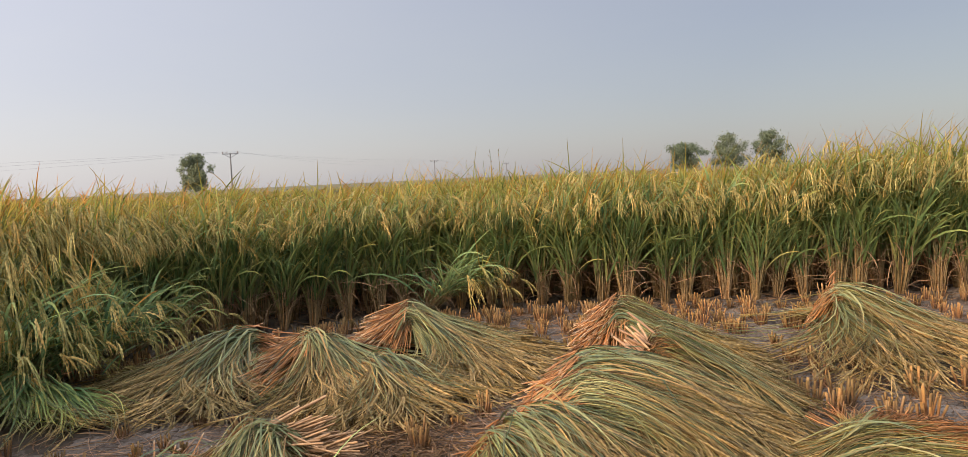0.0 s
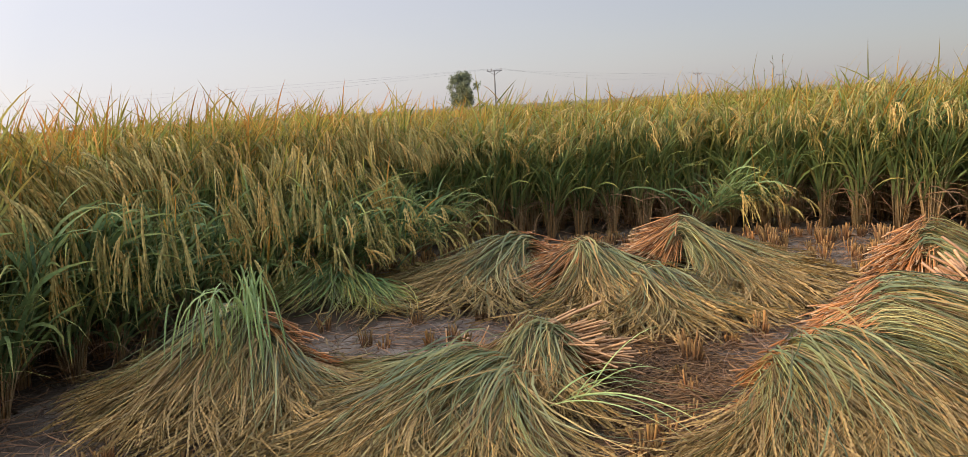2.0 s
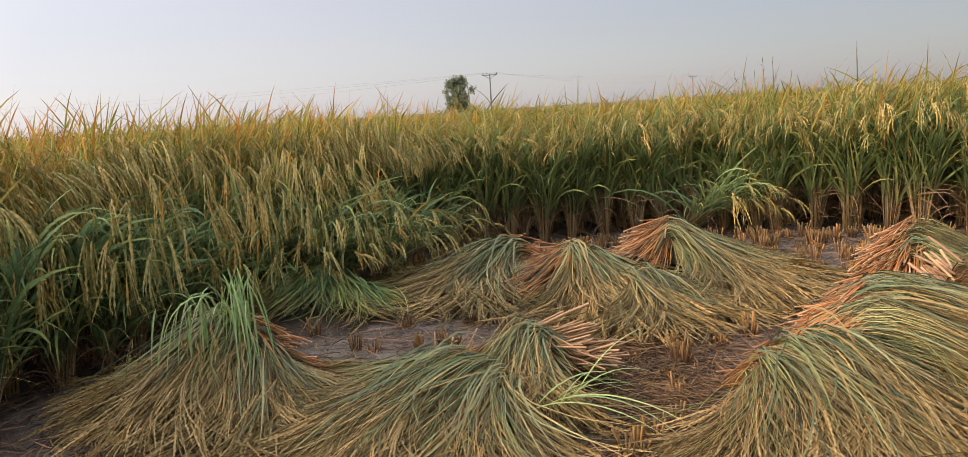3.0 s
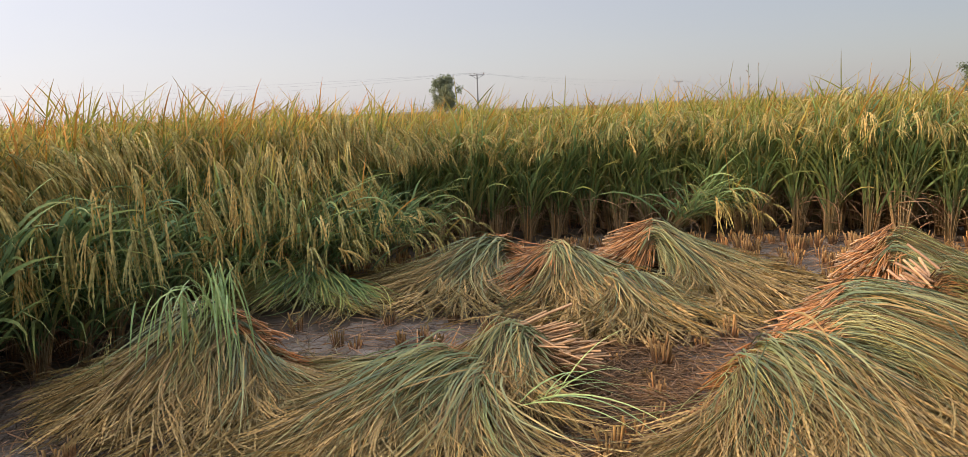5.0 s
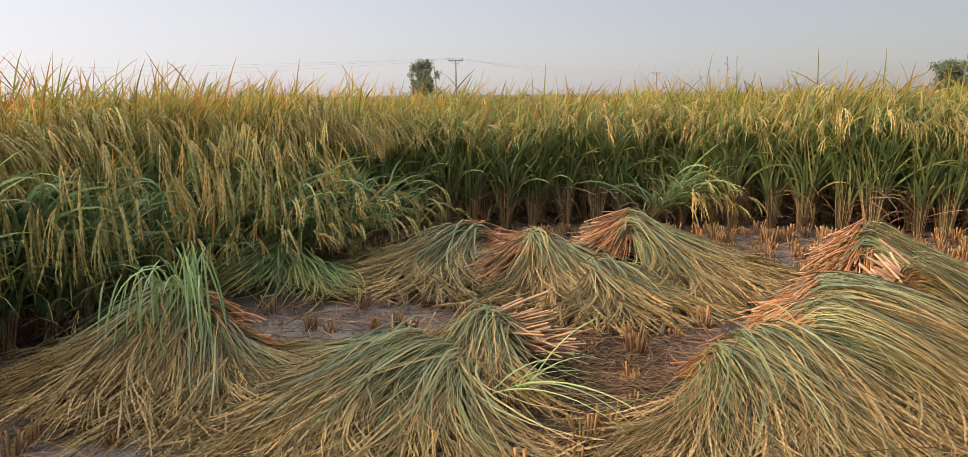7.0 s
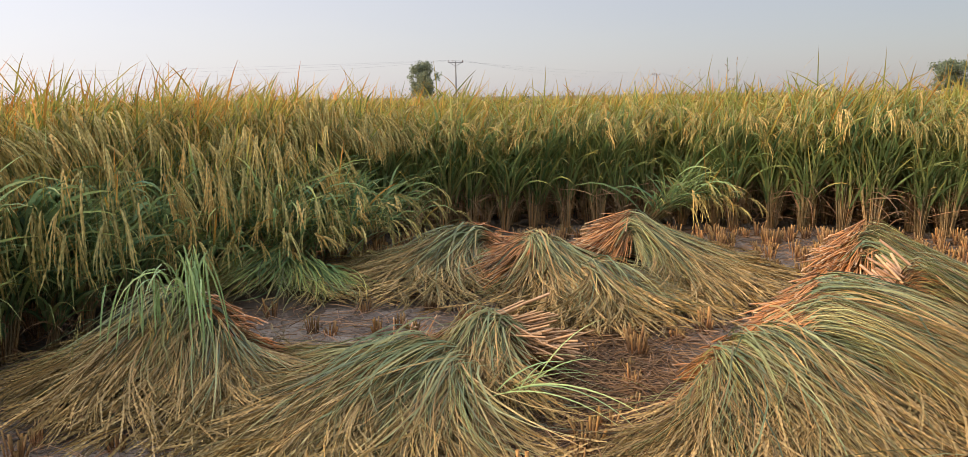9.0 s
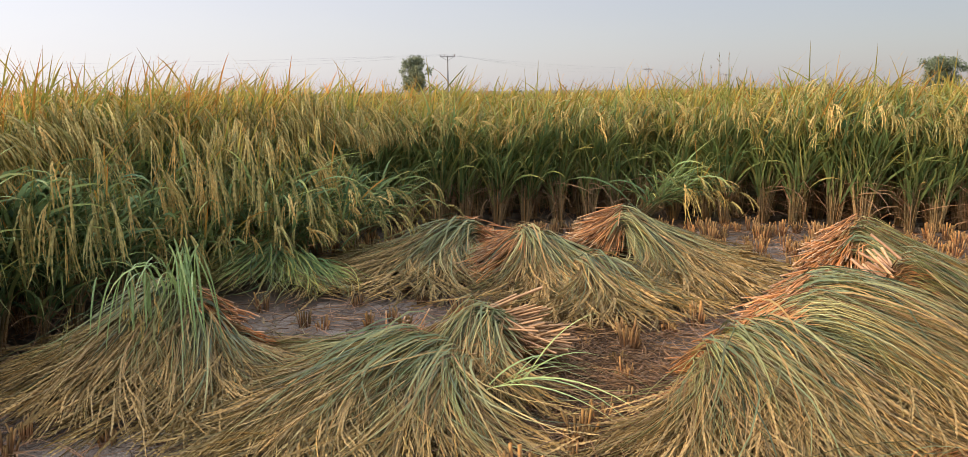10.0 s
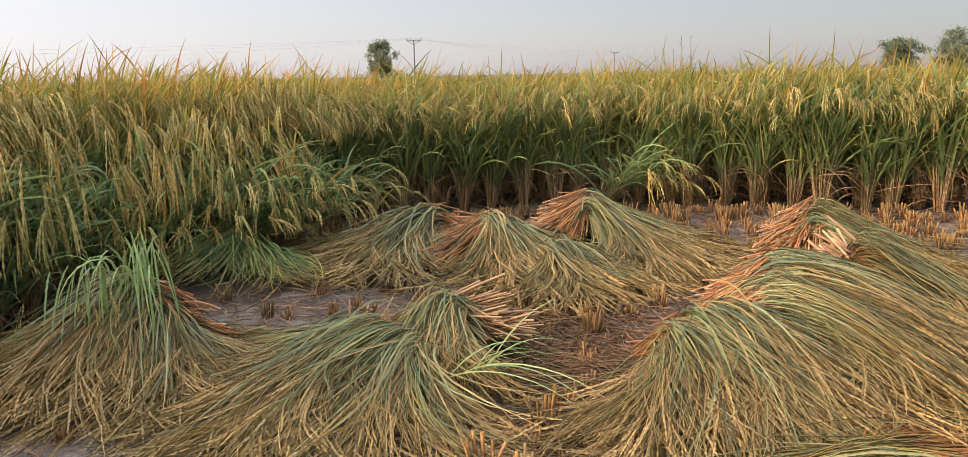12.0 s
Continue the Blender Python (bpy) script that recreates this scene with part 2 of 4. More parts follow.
def uv_of(n, k, m, u=None, v0=0.0, v1=1.0):
    u = U(0, 1, n) if u is None else u
    v = np.linspace(v0, v1, k)
    out = np.empty((n, k, m, 2))
    out[..., 0], out[..., 1] = u[:, None, None], v[None, :, None]
    return out.reshape(-1, 2)


def blade(p, width, u=None, v0=0.0, v1=1.0):
    """Leaf blades: tapered ribbons along p, turned a little at random."""
    n, k, _ = p.shape
    t = tangents(p)
    side = np.cross(t, np.array([0, 0, 1.0]))
    side /= np.linalg.norm(side, axis=-1, keepdims=True) + 1e-6
    up = np.cross(side, t)
    r = (U(-0.9, 0.9, n)[:, None] + U(-0.8, 0.8, n)[:, None] * np.linspace(0, 1, k)[None])[..., None]
    side = side * np.cos(r) + up * np.sin(r)
    s = np.linspace(0, 1, k)
    w = np.minimum(1, 0.45 + 3 * s) * np.clip(1 - s ** 2.6, 0.04, 1)
    off = side * (np.broadcast_to(width, (n,))[:, None] * w[None])[..., None]
    v = np.stack([p - off, p + off], 2).reshape(-1, 3)
    a = (np.arange(n)[:, None] * k + np.arange(k - 1)[None]).ravel() * 2
    return v, np.stack([a, a + 1, a + 3, a + 2], -1), uv_of(n, k, 2, u, v0, v1)


def tube(p, radius, sides=3, u=None, v0=0.0, v1=1.0, taper=0.6):
    """Stalks: thin tubes along p."""
    n, k, _ = p.shape
    t = tangents(p)
    ref = np.where(np.abs(t[..., 2:3]) > 0.8, np.array([1.0, 0, 0]), np.array([0, 0, 1.0]))
    x = np.cross(t, ref)
    x /= np.linalg.norm(x, axis=-1, keepdims=True) + 1e-9
    y = np.cross(t, x)
    ang = np.arange(sides) / sides * 2 * np.pi
    r = radius if np.ndim(radius) == 3 else np.broadcast_to(radius, (n,))[:, None] * np.linspace(1, taper, k)[None]
    r = r if r.ndim == 3 else r[:, :, None]
    ring = x[:, :, None] * np.cos(ang)[None, None, :, None] + y[:, :, None] * np.sin(ang)[None, None, :, None]
    v = (p[:, :, None] + ring * r[..., None]).reshape(-1, 3)
    b = (np.arange(n)[:, None] * k + np.arange(k - 1)[None]).ravel()[:, None] * sides
    j, j2 = np.arange(sides)[None], (np.arange(sides)[None] + 1) % sides
    f = np.stack([b + j, b + j2, b + sides + j2, b + sides + j], -1).reshape(-1, 4)
    return v, f, uv_of(n, k, sides, u, v0, v1)


def sample(p, s, i):
    """Points and tangents of the strands i at the parameters s."""
    k = p.shape[1]
    x = s * (k - 1)
    a = np.minimum(x.astype(int), k - 2)
    w = (x - a)[:, None]
    q0, q1 = p[i, a], p[i, a + 1]
    return q0 * (1 - w) + q1 * w, q1 - q0


def panicles(p, per, size=0.0165, loose=0.1, hang=0.4, start=0.2, string=7):
    """Ears of rice along the strands p: strings of overlapping grains that hang from the axis, about per grains on each ear."""
    n = len(p)
    nb = max(2, per // string)
    i = np.repeat(np.arange(n), nb)
    s = start + (1 - start) * np.clip((np.tile(np.arange(nb), n) + U(0, 1, n * nb)) / nb, 0, 1)
    q, t = sample(p, s, i)
    m = len(i)
    t = t / (np.linalg.norm(t, axis=-1, keepdims=True) + 1e-9)
    d = t * (1 - hang) + np.array([0, 0, -hang]) + rng.normal(0, loose, (m, 3))
    d /= np.linalg.norm(d, axis=-1, keepdims=True) + 1e-9
    g = np.linspace(0, 1, string)
    reach = (U(0.8, 1.2, m) * size * 0.85 * (string - 1))[:, None, None]
    pos = q[:, None] + d[:, None] * reach * g[None, :, None] + rng.normal(0, size * 0.08, (m, string, 3))
    pos[..., 2] -= reach[..., 0] * 0.25 * hang * g[None] ** 2
    pos[..., 2] = np.maximum(pos[..., 2], 0.008)
    side = np.cross(d, rng.normal(0, 1, (m, 3)))
    side /= np.linalg.norm(side, axis=-1, keepdims=True) + 1e-9
    up = np.cross(d, side)
    turn = U(0, 6.28, m)[:, None] + np.linspace(0, 2.2, string)[None]
    side = side[:, None] * np.cos(turn)[..., None] + up[:, None] * np.sin(turn)[..., None]
    w = size * 0.44 * np.where(np.arange(string) % 2, 0.25, 1.0)
    w[0], w[-1] = size * 0.12, size * 0.08
    off = side * w[None, :, None]
    v = np.stack([pos - off, pos + off], 2).reshape(-1, 3)
    a = (np.arange(m)[:, None] * string + np.arange(string - 1)[None]).ravel() * 2
    own = np.clip(np.repeat(U(0, 1, n), nb) + rng.normal(0, 0.18, m), 0, 1)
    return v, np.stack([a, a + 1, a + 3, a + 2], -1), uv_of(m, string, 2, own)


def strings(p, start, count=3, k=16, width=0.0034, apart=0.007, tint=None):
    """Ripe ears along the end of each strand of p: each parts into a few thin strings of husks."""
    n = len(p) * count
    own = np.repeat(np.arange(len(p)), count)
    s0 = np.broadcast_to(start, (len(p),))[own] + rng.normal(0, 0.1, n) * (1 - np.broadcast_to(start, (len(p),))[own])
    i = np.repeat(np.arange(n), k)
    g = np.tile(np.linspace(0, 1, k), n)
    q, t = sample(p, np.clip(s0[i] + (1 - s0[i]) * g * U(0.8, 1.0, n)[i], 0, 0.999), own[i])
    q, t, g = q.reshape(n, k, 3), t.reshape(n, k, 3), g.reshape(n, k)
    q = q + rng.normal(0, apart, (n, 1, 3)) * (0.2 + 1.3 * g[..., None]) + rng.normal(0, 0.0011, (n, k, 3))
    q[..., 2] = np.maximum(q[..., 2], 0.006)
    side = np.cross(t, rng.normal(0, 1, (n, 1, 3)))
    side /= np.linalg.norm(side, axis=-1, keepdims=True) + 1e-9
    odd = (np.arange(k)[None] + rng.integers(0, 2, n)[:, None]) % 2
    w = width * np.where(odd, 1.2, 0.55) * np.clip(1.3 - g ** 3, 0.4, 1) * U(0.75, 1.25, (n, k))
    v = np.stack([q - side * w[..., None], q + side * w[..., None]], 2).reshape(-1, 3)
    a = (np.arange(n)[:, None] * k + np.arange(k - 1)[None]).ravel() * 2
    uv = np.empty((n, k, 2, 2))
    tint = U(0.1, 0.9, len(p)) if tint is None else tint
    uv[..., 0] = np.clip(tint[own][:, None] + rng.normal(0, 0.12, (n, 1)) + rng.normal(0, 0.1, (n, k)), 0, 1)[..., None]
    # narrow necks take a darker colour, painting the shade between husks
    uv[..., 1] = (0.5 + 0.5 * odd)[..., None]
    return v, np.stack([a, a + 1, a + 3, a + 2], -1), uv.reshape(-1, 2)


def part(name, me, parent, label="", kind=""):
    ob = new(name, me)
    ob.parent = parent
    return tagged(ob, label, kind=kind)


# ---- ground ----
EDGE = np.array([(-2.9, 0.5), (-2.6, 2.5), (-2.35, 3.6), (-2.15, 4.4), (-1.9, 5.2), (-1.3, 6.1), (-0.4, 7.4), (1.0, 7.7), (2.7, 7.85), (3.6, 7.5),
                 (4.5, 7.0), (6.0, 6.45), (7.5, 5.8), (9.5, 4.9), (12.5, 3.2)])


def standing(x, y):
    """Whether rice stands at a place of the plan, and how far inside its edge."""
    p = np.stack([x, y], -1)
    best = np.full(len(x), 1e9)
    for a, b in zip(EDGE[:-1], EDGE[1:]):
        t = np.clip(((p - a) @ (b - a)) / ((b - a) @ (b - a)), 0, 1)
        best = np.minimum(best, np.linalg.norm(p - a - t[:, None] * (b - a), axis=1))
    inside = (x < EDGE[0, 0]) | (y > np.interp(x, EDGE[:, 0], EDGE[:, 1]))
    return np.where(inside, best, -best)


def ground():
    def lines(a, b, step, far):
        inner = np.arange(a, b + step / 2, step)
        out = step * 1.5 ** np.arange(1, 40)
        out = np.cumsum(out)
        out = out[out < far]
        return np.concatenate([a - out[::-1], inner, b + out])
    xs, ys = lines(-3.0, 8.5, 0.058, 2500), lines(1.6, 8.2, 0.058, 2500)
    x, y = np.meshgrid(xs, ys)
    z = np.zeros_like(x)
    for j in range(x.shape[0]):
        for i in range(x.shape[1]):
            if -4 < x[j, i] < 10 and 0 < y[j, i] < 10:
                q = Vector((x[j, i], y[j, i], 0))
                z[j, i] = 0.022 * noise.noise(q * 1.7) + 0.016 * noise.noise(q * 5.1) + 0.012 * noise.noise(q * 13)
    v = np.stack([x, y, z - 0.01], -1).reshape(-1, 3)
    w = len(xs)
    a = (np.arange(len(ys) - 1)[:, None] * w + np.arange(w - 1)[None]).ravel()
    me = mesh("ground", [(v, np.stack([a, a + 1, a + w + 1, a + w], -1), v[:, :2] * 0)], M_SOIL)
    tagged(new("ground", me), "dry grey-brown cracked mud of a harvested paddy field", "ground", kind="structure")


ground()


# ---- standing rice ----
def rice_parts(seed, culms=22, height=1.12, splay=0.16, lean=0.0, droop=0.5, ears=13, low=30, flags=12, grain=12, flag_len=0.34, bushy=1.0,
               short=0.88, ear_len=(0.22, 0.32), arch=(0.3, 1.3), leaf_top=0.75, ear_bow=0.5, ear_fall=(1.9, 2.35), grain_size=0.0036, wide=1.0, gather=0.0, leaf_low=0.15, leaf_tone=0.44, dead=30):
    """Meshes of one hill of rice that leans and droops towards -y."""
    global rng, U
    rng = np.random.default_rng(seed)
    U = rng.uniform
    n = culms
    r, a = 0.045 * np.sqrt(U(0, 1, n)), U(0, 2 * np.pi, n)
    base = np.stack([r * np.cos(a), r * np.sin(a), np.zeros(n)], -1)
    az = np.arctan2(np.sin(a) * (1 - droop) * 0.8 - droop, np.cos(a) * (1 - 0.55 * droop)) + rng.normal(0, 0.25, n)
    h = height * U(short, 1.06, n)
    el = np.pi / 2 - np.abs(rng.normal(0, splay * 0.55, n)) - splay * 0.3 - lean * 0.5
    bend = np.abs(rng.normal(0.25, 0.15, n)) + lean * 0.9
    cp = grow(base, az, el, h, bend, 6, 1.6, 0.2)
    culm = mesh("culms", [tube(cp, U(0.0036, 0.006, n), 3, U(0, 1, n), taper=0.4)], M_CULM)
    m = low                                     # leaves along the culms
    i = rng.integers(0, n, m)
    at = U(leaf_low, leaf_top, m)
    q, t = sample(cp, at, i)
    la = np.where(U(0, 1, m) < 0.3 + droop * 0.3, az[i] + rng.normal(0, 0.7, m), U(0, 2 * np.pi, m))
    lp = grow(q, la, U(0.95, 1.42, m) - lean * 0.4, U(0.32, 0.7, m) * bushy * (1.25 - 0.6 * at), U(arch[0], arch[1], m) * U(0.6, 1.9, m), 8, 1.6, 0.4)
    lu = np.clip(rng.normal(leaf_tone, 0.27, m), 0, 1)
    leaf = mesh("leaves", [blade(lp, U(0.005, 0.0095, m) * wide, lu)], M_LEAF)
    m = dead                                    # dead leaves low down
    i = rng.integers(0, n, m)
    q, t = sample(cp, U(0.05, 0.4, m), i)
    dp = grow(q, U(0, 2 * np.pi, m), U(0.1, 1.3, m), U(0.2, 0.6, m), U(0.4, 2.4, m), 6, 1.2, 0.5)
    dry = mesh("dry_leaves", [blade(dp, U(0.002, 0.0055, m))], M_DRY)
    m = flags                                   # flag leaves
    i = rng.integers(0, n, m)
    q, t = sample(cp, U(0.8, 1.0, m), i)
    fa = np.where(U(0, 1, m) < 0.65, rng.normal(-0.2, 0.7, m), U(0, 2 * np.pi, m))
    fp = grow(q, fa, U(0.75, 1.5, m), U(0.4, 1.3, m) * flag_len, np.abs(rng.normal(0.15, 0.3, m)), 6, 1.6)
    flag = mesh("flag_leaves", [blade(fp, U(0.0042, 0.0078, m), np.clip(rng.normal(0.55, 0.28, m), 0, 1))], M_FLAG)
    m = min(ears, n)                            # ears
    i = rng.permutation(n)[:m]
    ea = (-np.pi / 2 + U(-0.9, 0.9)) * gather + az[i] * (1 - gather) + rng.normal(0, 0.45 - 0.25 * gather, m)
    ep = grow(cp[i, -1], ea, U(0.45, 0.95, m), U(ear_len[0], ear_len[1], m), U(ear_fall[0], ear_fall[1], m), 8, ear_bow)
    ear = [mesh("ear", [blade(ep[j:j + 1], 0.0018, np.full(1, 0.5)), strings(ep[j:j + 1], 0.25, 5, grain, grain_size, 0.017)], M_GRAIN) for j in range(m)]
    return culm, leaf, dry, flag, ear


def rice_hill(meshes, m, label, group):
    ob = new("rice_plant")
    ob.empty_display_size = 0.1
    ob.matrix_basis = m
    tagged(ob, label, "rice plant", group)
    for name, me in zip(("culm_clump", "foliage", "dry_foliage", "flag_foliage"), meshes):
        part(name, me, ob, kind="stuff")
    for me in meshes[4]:
        part("ear", me, ob)
    return ob


# leaf tone carries light: high for sunlit UPRIGHT, low for shaded DROOPING and BEHIND
UPRIGHT = [rice_parts(100 + j, 36, 1.08 + 0.02 * j, 0.11, 0.08, 0.5, 19, 130, 30, 10, 0.4, 1.08, 0.86, (0.24, 0.34), (0.15, 1.2), 0.8, 0.8, (2.1, 2.7), 0.0035, 1.3, 0.85, 0.2, 0.6) for j in range(8)]
# some hills only nod at the top, others pour their ears far down
DROOPING = [rice_parts(200 + j, 46, 1.27 + 0.03 * (j % 3), 0.12, 0.2 if j < 6 else 0.54, 0.95, 42, 78, 22, 13, 0.34, 1.15, 0.93 if j < 6 else 0.76, (0.2, 0.31) if j < 6 else (0.34, 0.46), (0.4, 1.7), 0.45,
                       0.3, (2.1, 2.45), 0.0044, 1.8, 0.94, 0.1, 0.26, 10) for j in range(8)]
BEHIND = [rice_parts(250 + j, 34, 1.33 + 0.03 * (j % 3), 0.12, 0.16, 0.9, 12, 60, 54, 10, 0.36, 1.0, 0.9, (0.26, 0.36), (0.3, 1.6), 0.6, 0.32, (2.1, 2.5), 0.0046, 1.6, 0.9, 0.15, 0.3, 10) for j in range(4)]
LODGED = [rice_parts(300 + j, 26, 1.1, 0.3, 0.78, 0.85, 18, 80, 6, 12, 0.4, 1.2, 0.6, (0.22, 0.34), (0.5, 1.3), 0.9, 0.5, (1.9, 2.35), 0.0046, 1.2) for j in range(4)]
rng = np.random.default_rng(11)
U = rng.uniform
EDGE_LABEL = "ripe standing rice plant with golden ears at the uncut edge"
LEAN_LABEL = "ripe rice plant leaning out with heavy hanging ears"


def plant_edge():
    seg = np.linalg.norm(np.diff(EDGE, axis=0), axis=1)
    cum = np.concatenate([[0], np.cumsum(seg)])
    for row, (inset, step) in enumerate(((0.06, 0.32), (0.33, 0.29), (0.56, 0.28))):
        s = 1.9 + 0.07 * row
        while s < cum[-1] - 2.4:
            k = np.searchsorted(cum, s) - 1
            d = (EDGE[k + 1] - EDGE[k]) / seg[k]
            p = EDGE[k] + d * (s - cum[k]) + np.array([-d[1], d[0]]) * (inset + U(-0.06, 0.06) + (0.1 if s < cum[5] else 0.0)) + d * U(-0.04, 0.04)
            left = s < cum[6] - 0.2
            kinds = (BEHIND if row else DROOPING) if left else UPRIGHT
            size = U(0.92, 1.09) * (1.0 if left else 1.03 + 0.08 * min(max((p[0] - 1.5) / 3, 0), 1) + 0.16 * min(max((p[0] - 5.6) / 1.6, 0), 1))
            turn = math.degrees(math.atan2(d[1], d[0])) + U(-35, 35)
            m = pose(p[0], p[1], -0.012, U(-6, 5), U(-7, 7), turn) @ Matrix.Scale(size, 4)
            rice_hill(kinds[rng.integers(6 if p[1] < 4.4 and kinds is DROOPING else min(len(kinds), 7 if left else 8))], m, EDGE_LABEL if kinds is UPRIGHT else LEAN_LABEL, "rice along the uncut edge")
            s += step * U(0.72, 1.3) * (0.92 if left else 1.0)


plant_edge()
# green plants at the foot of the stand, leaf tone lowered for the shade there
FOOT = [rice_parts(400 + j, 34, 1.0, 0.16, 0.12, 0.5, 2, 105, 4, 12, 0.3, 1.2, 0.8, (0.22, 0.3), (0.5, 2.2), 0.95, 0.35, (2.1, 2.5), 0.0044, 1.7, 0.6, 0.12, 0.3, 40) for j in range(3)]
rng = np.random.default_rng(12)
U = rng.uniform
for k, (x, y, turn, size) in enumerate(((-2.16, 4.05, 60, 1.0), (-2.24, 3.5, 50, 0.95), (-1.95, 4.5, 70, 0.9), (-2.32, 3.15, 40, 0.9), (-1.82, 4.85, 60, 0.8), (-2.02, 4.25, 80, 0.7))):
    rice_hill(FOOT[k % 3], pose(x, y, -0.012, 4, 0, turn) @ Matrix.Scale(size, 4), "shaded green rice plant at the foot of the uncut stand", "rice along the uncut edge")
# lodged plants that have sunk out of the stand
for x, y, turn, size in ((-1.55, 5.55, 25, 1.0), (-1.3, 5.85, 30, 1.05), (-1.05, 6.15, 35, 1.0), (-0.8, 6.5, 40, 1.0), (-1.15, 5.75, 50, 0.85),
                         (-0.6, 6.85, 50, 0.9), (-0.95, 5.95, 20, 0.75), (2.35, 7.62, 75, 1.0), (2.45, 7.72, 90, 0.85)):
    rice_hill(LODGED[rng.integers(4)], pose(x, y, -0.012, U(-8, 4), U(-6, 6), turn + U(-28, 28)) @ Matrix.Scale(size * U(0.85, 1.1), 4), "green rice plant bent over towards the cut ground", "lodged rice")


def field(name, x, y, label, leaves, ears, per, tall, body, width):
    """The stand further in: many plants in one mesh."""
    n = len(x)
    def rep(k):
        i = np.repeat(np.arange(n), k)
        return i, np.stack([x[i] + rng.normal(0, 0.06, len(i)), y[i] + rng.normal(0, 0.06, len(i)), np.zeros(len(i))], -1)
    tone, lift = np.clip(U(0.15, 0.85, n) + 0.22 * np.clip((-0.5 - x) / 1.5, 0, 1), 0, 1), rng.normal(0, 0.05, n)

    def shade(i):
        return np.clip(tone[i] + rng.normal(0, 0.22, len(i)), 0, 1)
    ob = new(name)
    tagged(ob, label, "rice field", kind="stuff")
    if body:
        i, b = rep(body)
        p = grow(b, U(0, 6.28, len(i)), U(1.2, 1.5, len(i)), U(0.95, 1.15, len(i)), U(0.1, 0.5, len(i)), 4)
        part("culms", mesh("culms", [blade(p, 0.008)], M_CULM), ob, kind="stuff")
        i, b = rep(body)
        b[:, 2] = U(0.4, 0.9, len(i))
        p = grow(b, U(0, 6.28, len(i)), U(0.9, 1.4, len(i)), U(0.35, 0.55, len(i)), U(0.6, 2.2, len(i)), 5)
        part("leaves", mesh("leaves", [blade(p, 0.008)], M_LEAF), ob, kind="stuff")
    i, b = rep(leaves)
    b[:, 2] = tall - U(0.08, 0.4, len(i)) + lift[i] + 0.07 * np.sin(x[i] * 1.9 + 1.3 * np.sin(y[i] * 2.3)) + 0.06 * np.clip(-x[i] / 1.5, 0, 1)
    p = grow(b, U(-0.9, 0.9, len(i)) + np.where(U(0, 1, len(i)) < 0.7, 0.1, 3.0), U(0.65, 1.45, len(i)), 0.14 + 0.3 * U(0, 1, len(i)) ** 2, np.abs(rng.normal(0.3, 0.4, len(i))), 5 if ears else 4)
    part("flag_leaves", mesh("flag_leaves", [blade(p, width * U(0.6, 1.25, len(i)), shade(i))], M_FLAG), ob, kind="stuff")
    if ears:
        i, b = rep(ears)
        b[:, 2] = tall - U(-0.06, 0.2, len(i)) + lift[i]
        p = grow(b, U(0, 6.28, len(i)), U(0.4, 1.1, len(i)), U(0.24, 0.36, len(i)), U(1.9, 2.5, len(i)), 5, 0.5)
        part("ears", mesh("ears", [tube(p, 0.002, 3), panicles(p, per, 0.024, string=5)], M_GRAIN), ob, kind="stuff")


def scatter(x0, x1, y0, y1, step, lo, hi):
    x, y = np.meshgrid(np.arange(x0, x1, step), np.arange(y0, y1, step))
    x = x.ravel() + U(-0.35, 0.35, x.size) * step
    y = y.ravel() + U(-0.35, 0.35, y.size) * step
    d = standing(x, y)
    seen = (x > -0.78 * y - 1.8) & (x < 1.45 * y + 2.5)
    k = (d > lo) & (d <= hi) & seen
    return x[k], y[k]


field("rice_stand", *scatter(-6, 13, 2, 12, 0.2, 0.6, 1.9), "dense ripe rice stand just inside the cut edge", 11, 3, 10, 1.34, 7, 0.009)
field("rice_field_near", *scatter(-14, 26, 2, 20, 0.3, 1.9, 8.0), "yellow-green top of the ripe rice field", 9, 1, 20, 1.31, 0, 0.008)
field("rice_field_middle", *scatter(-45, 75, 4, 52, 0.8, 8.0, 45.0), "yellow top of the rice field further off", 11, 0, 0, 1.12, 0, 0.015)


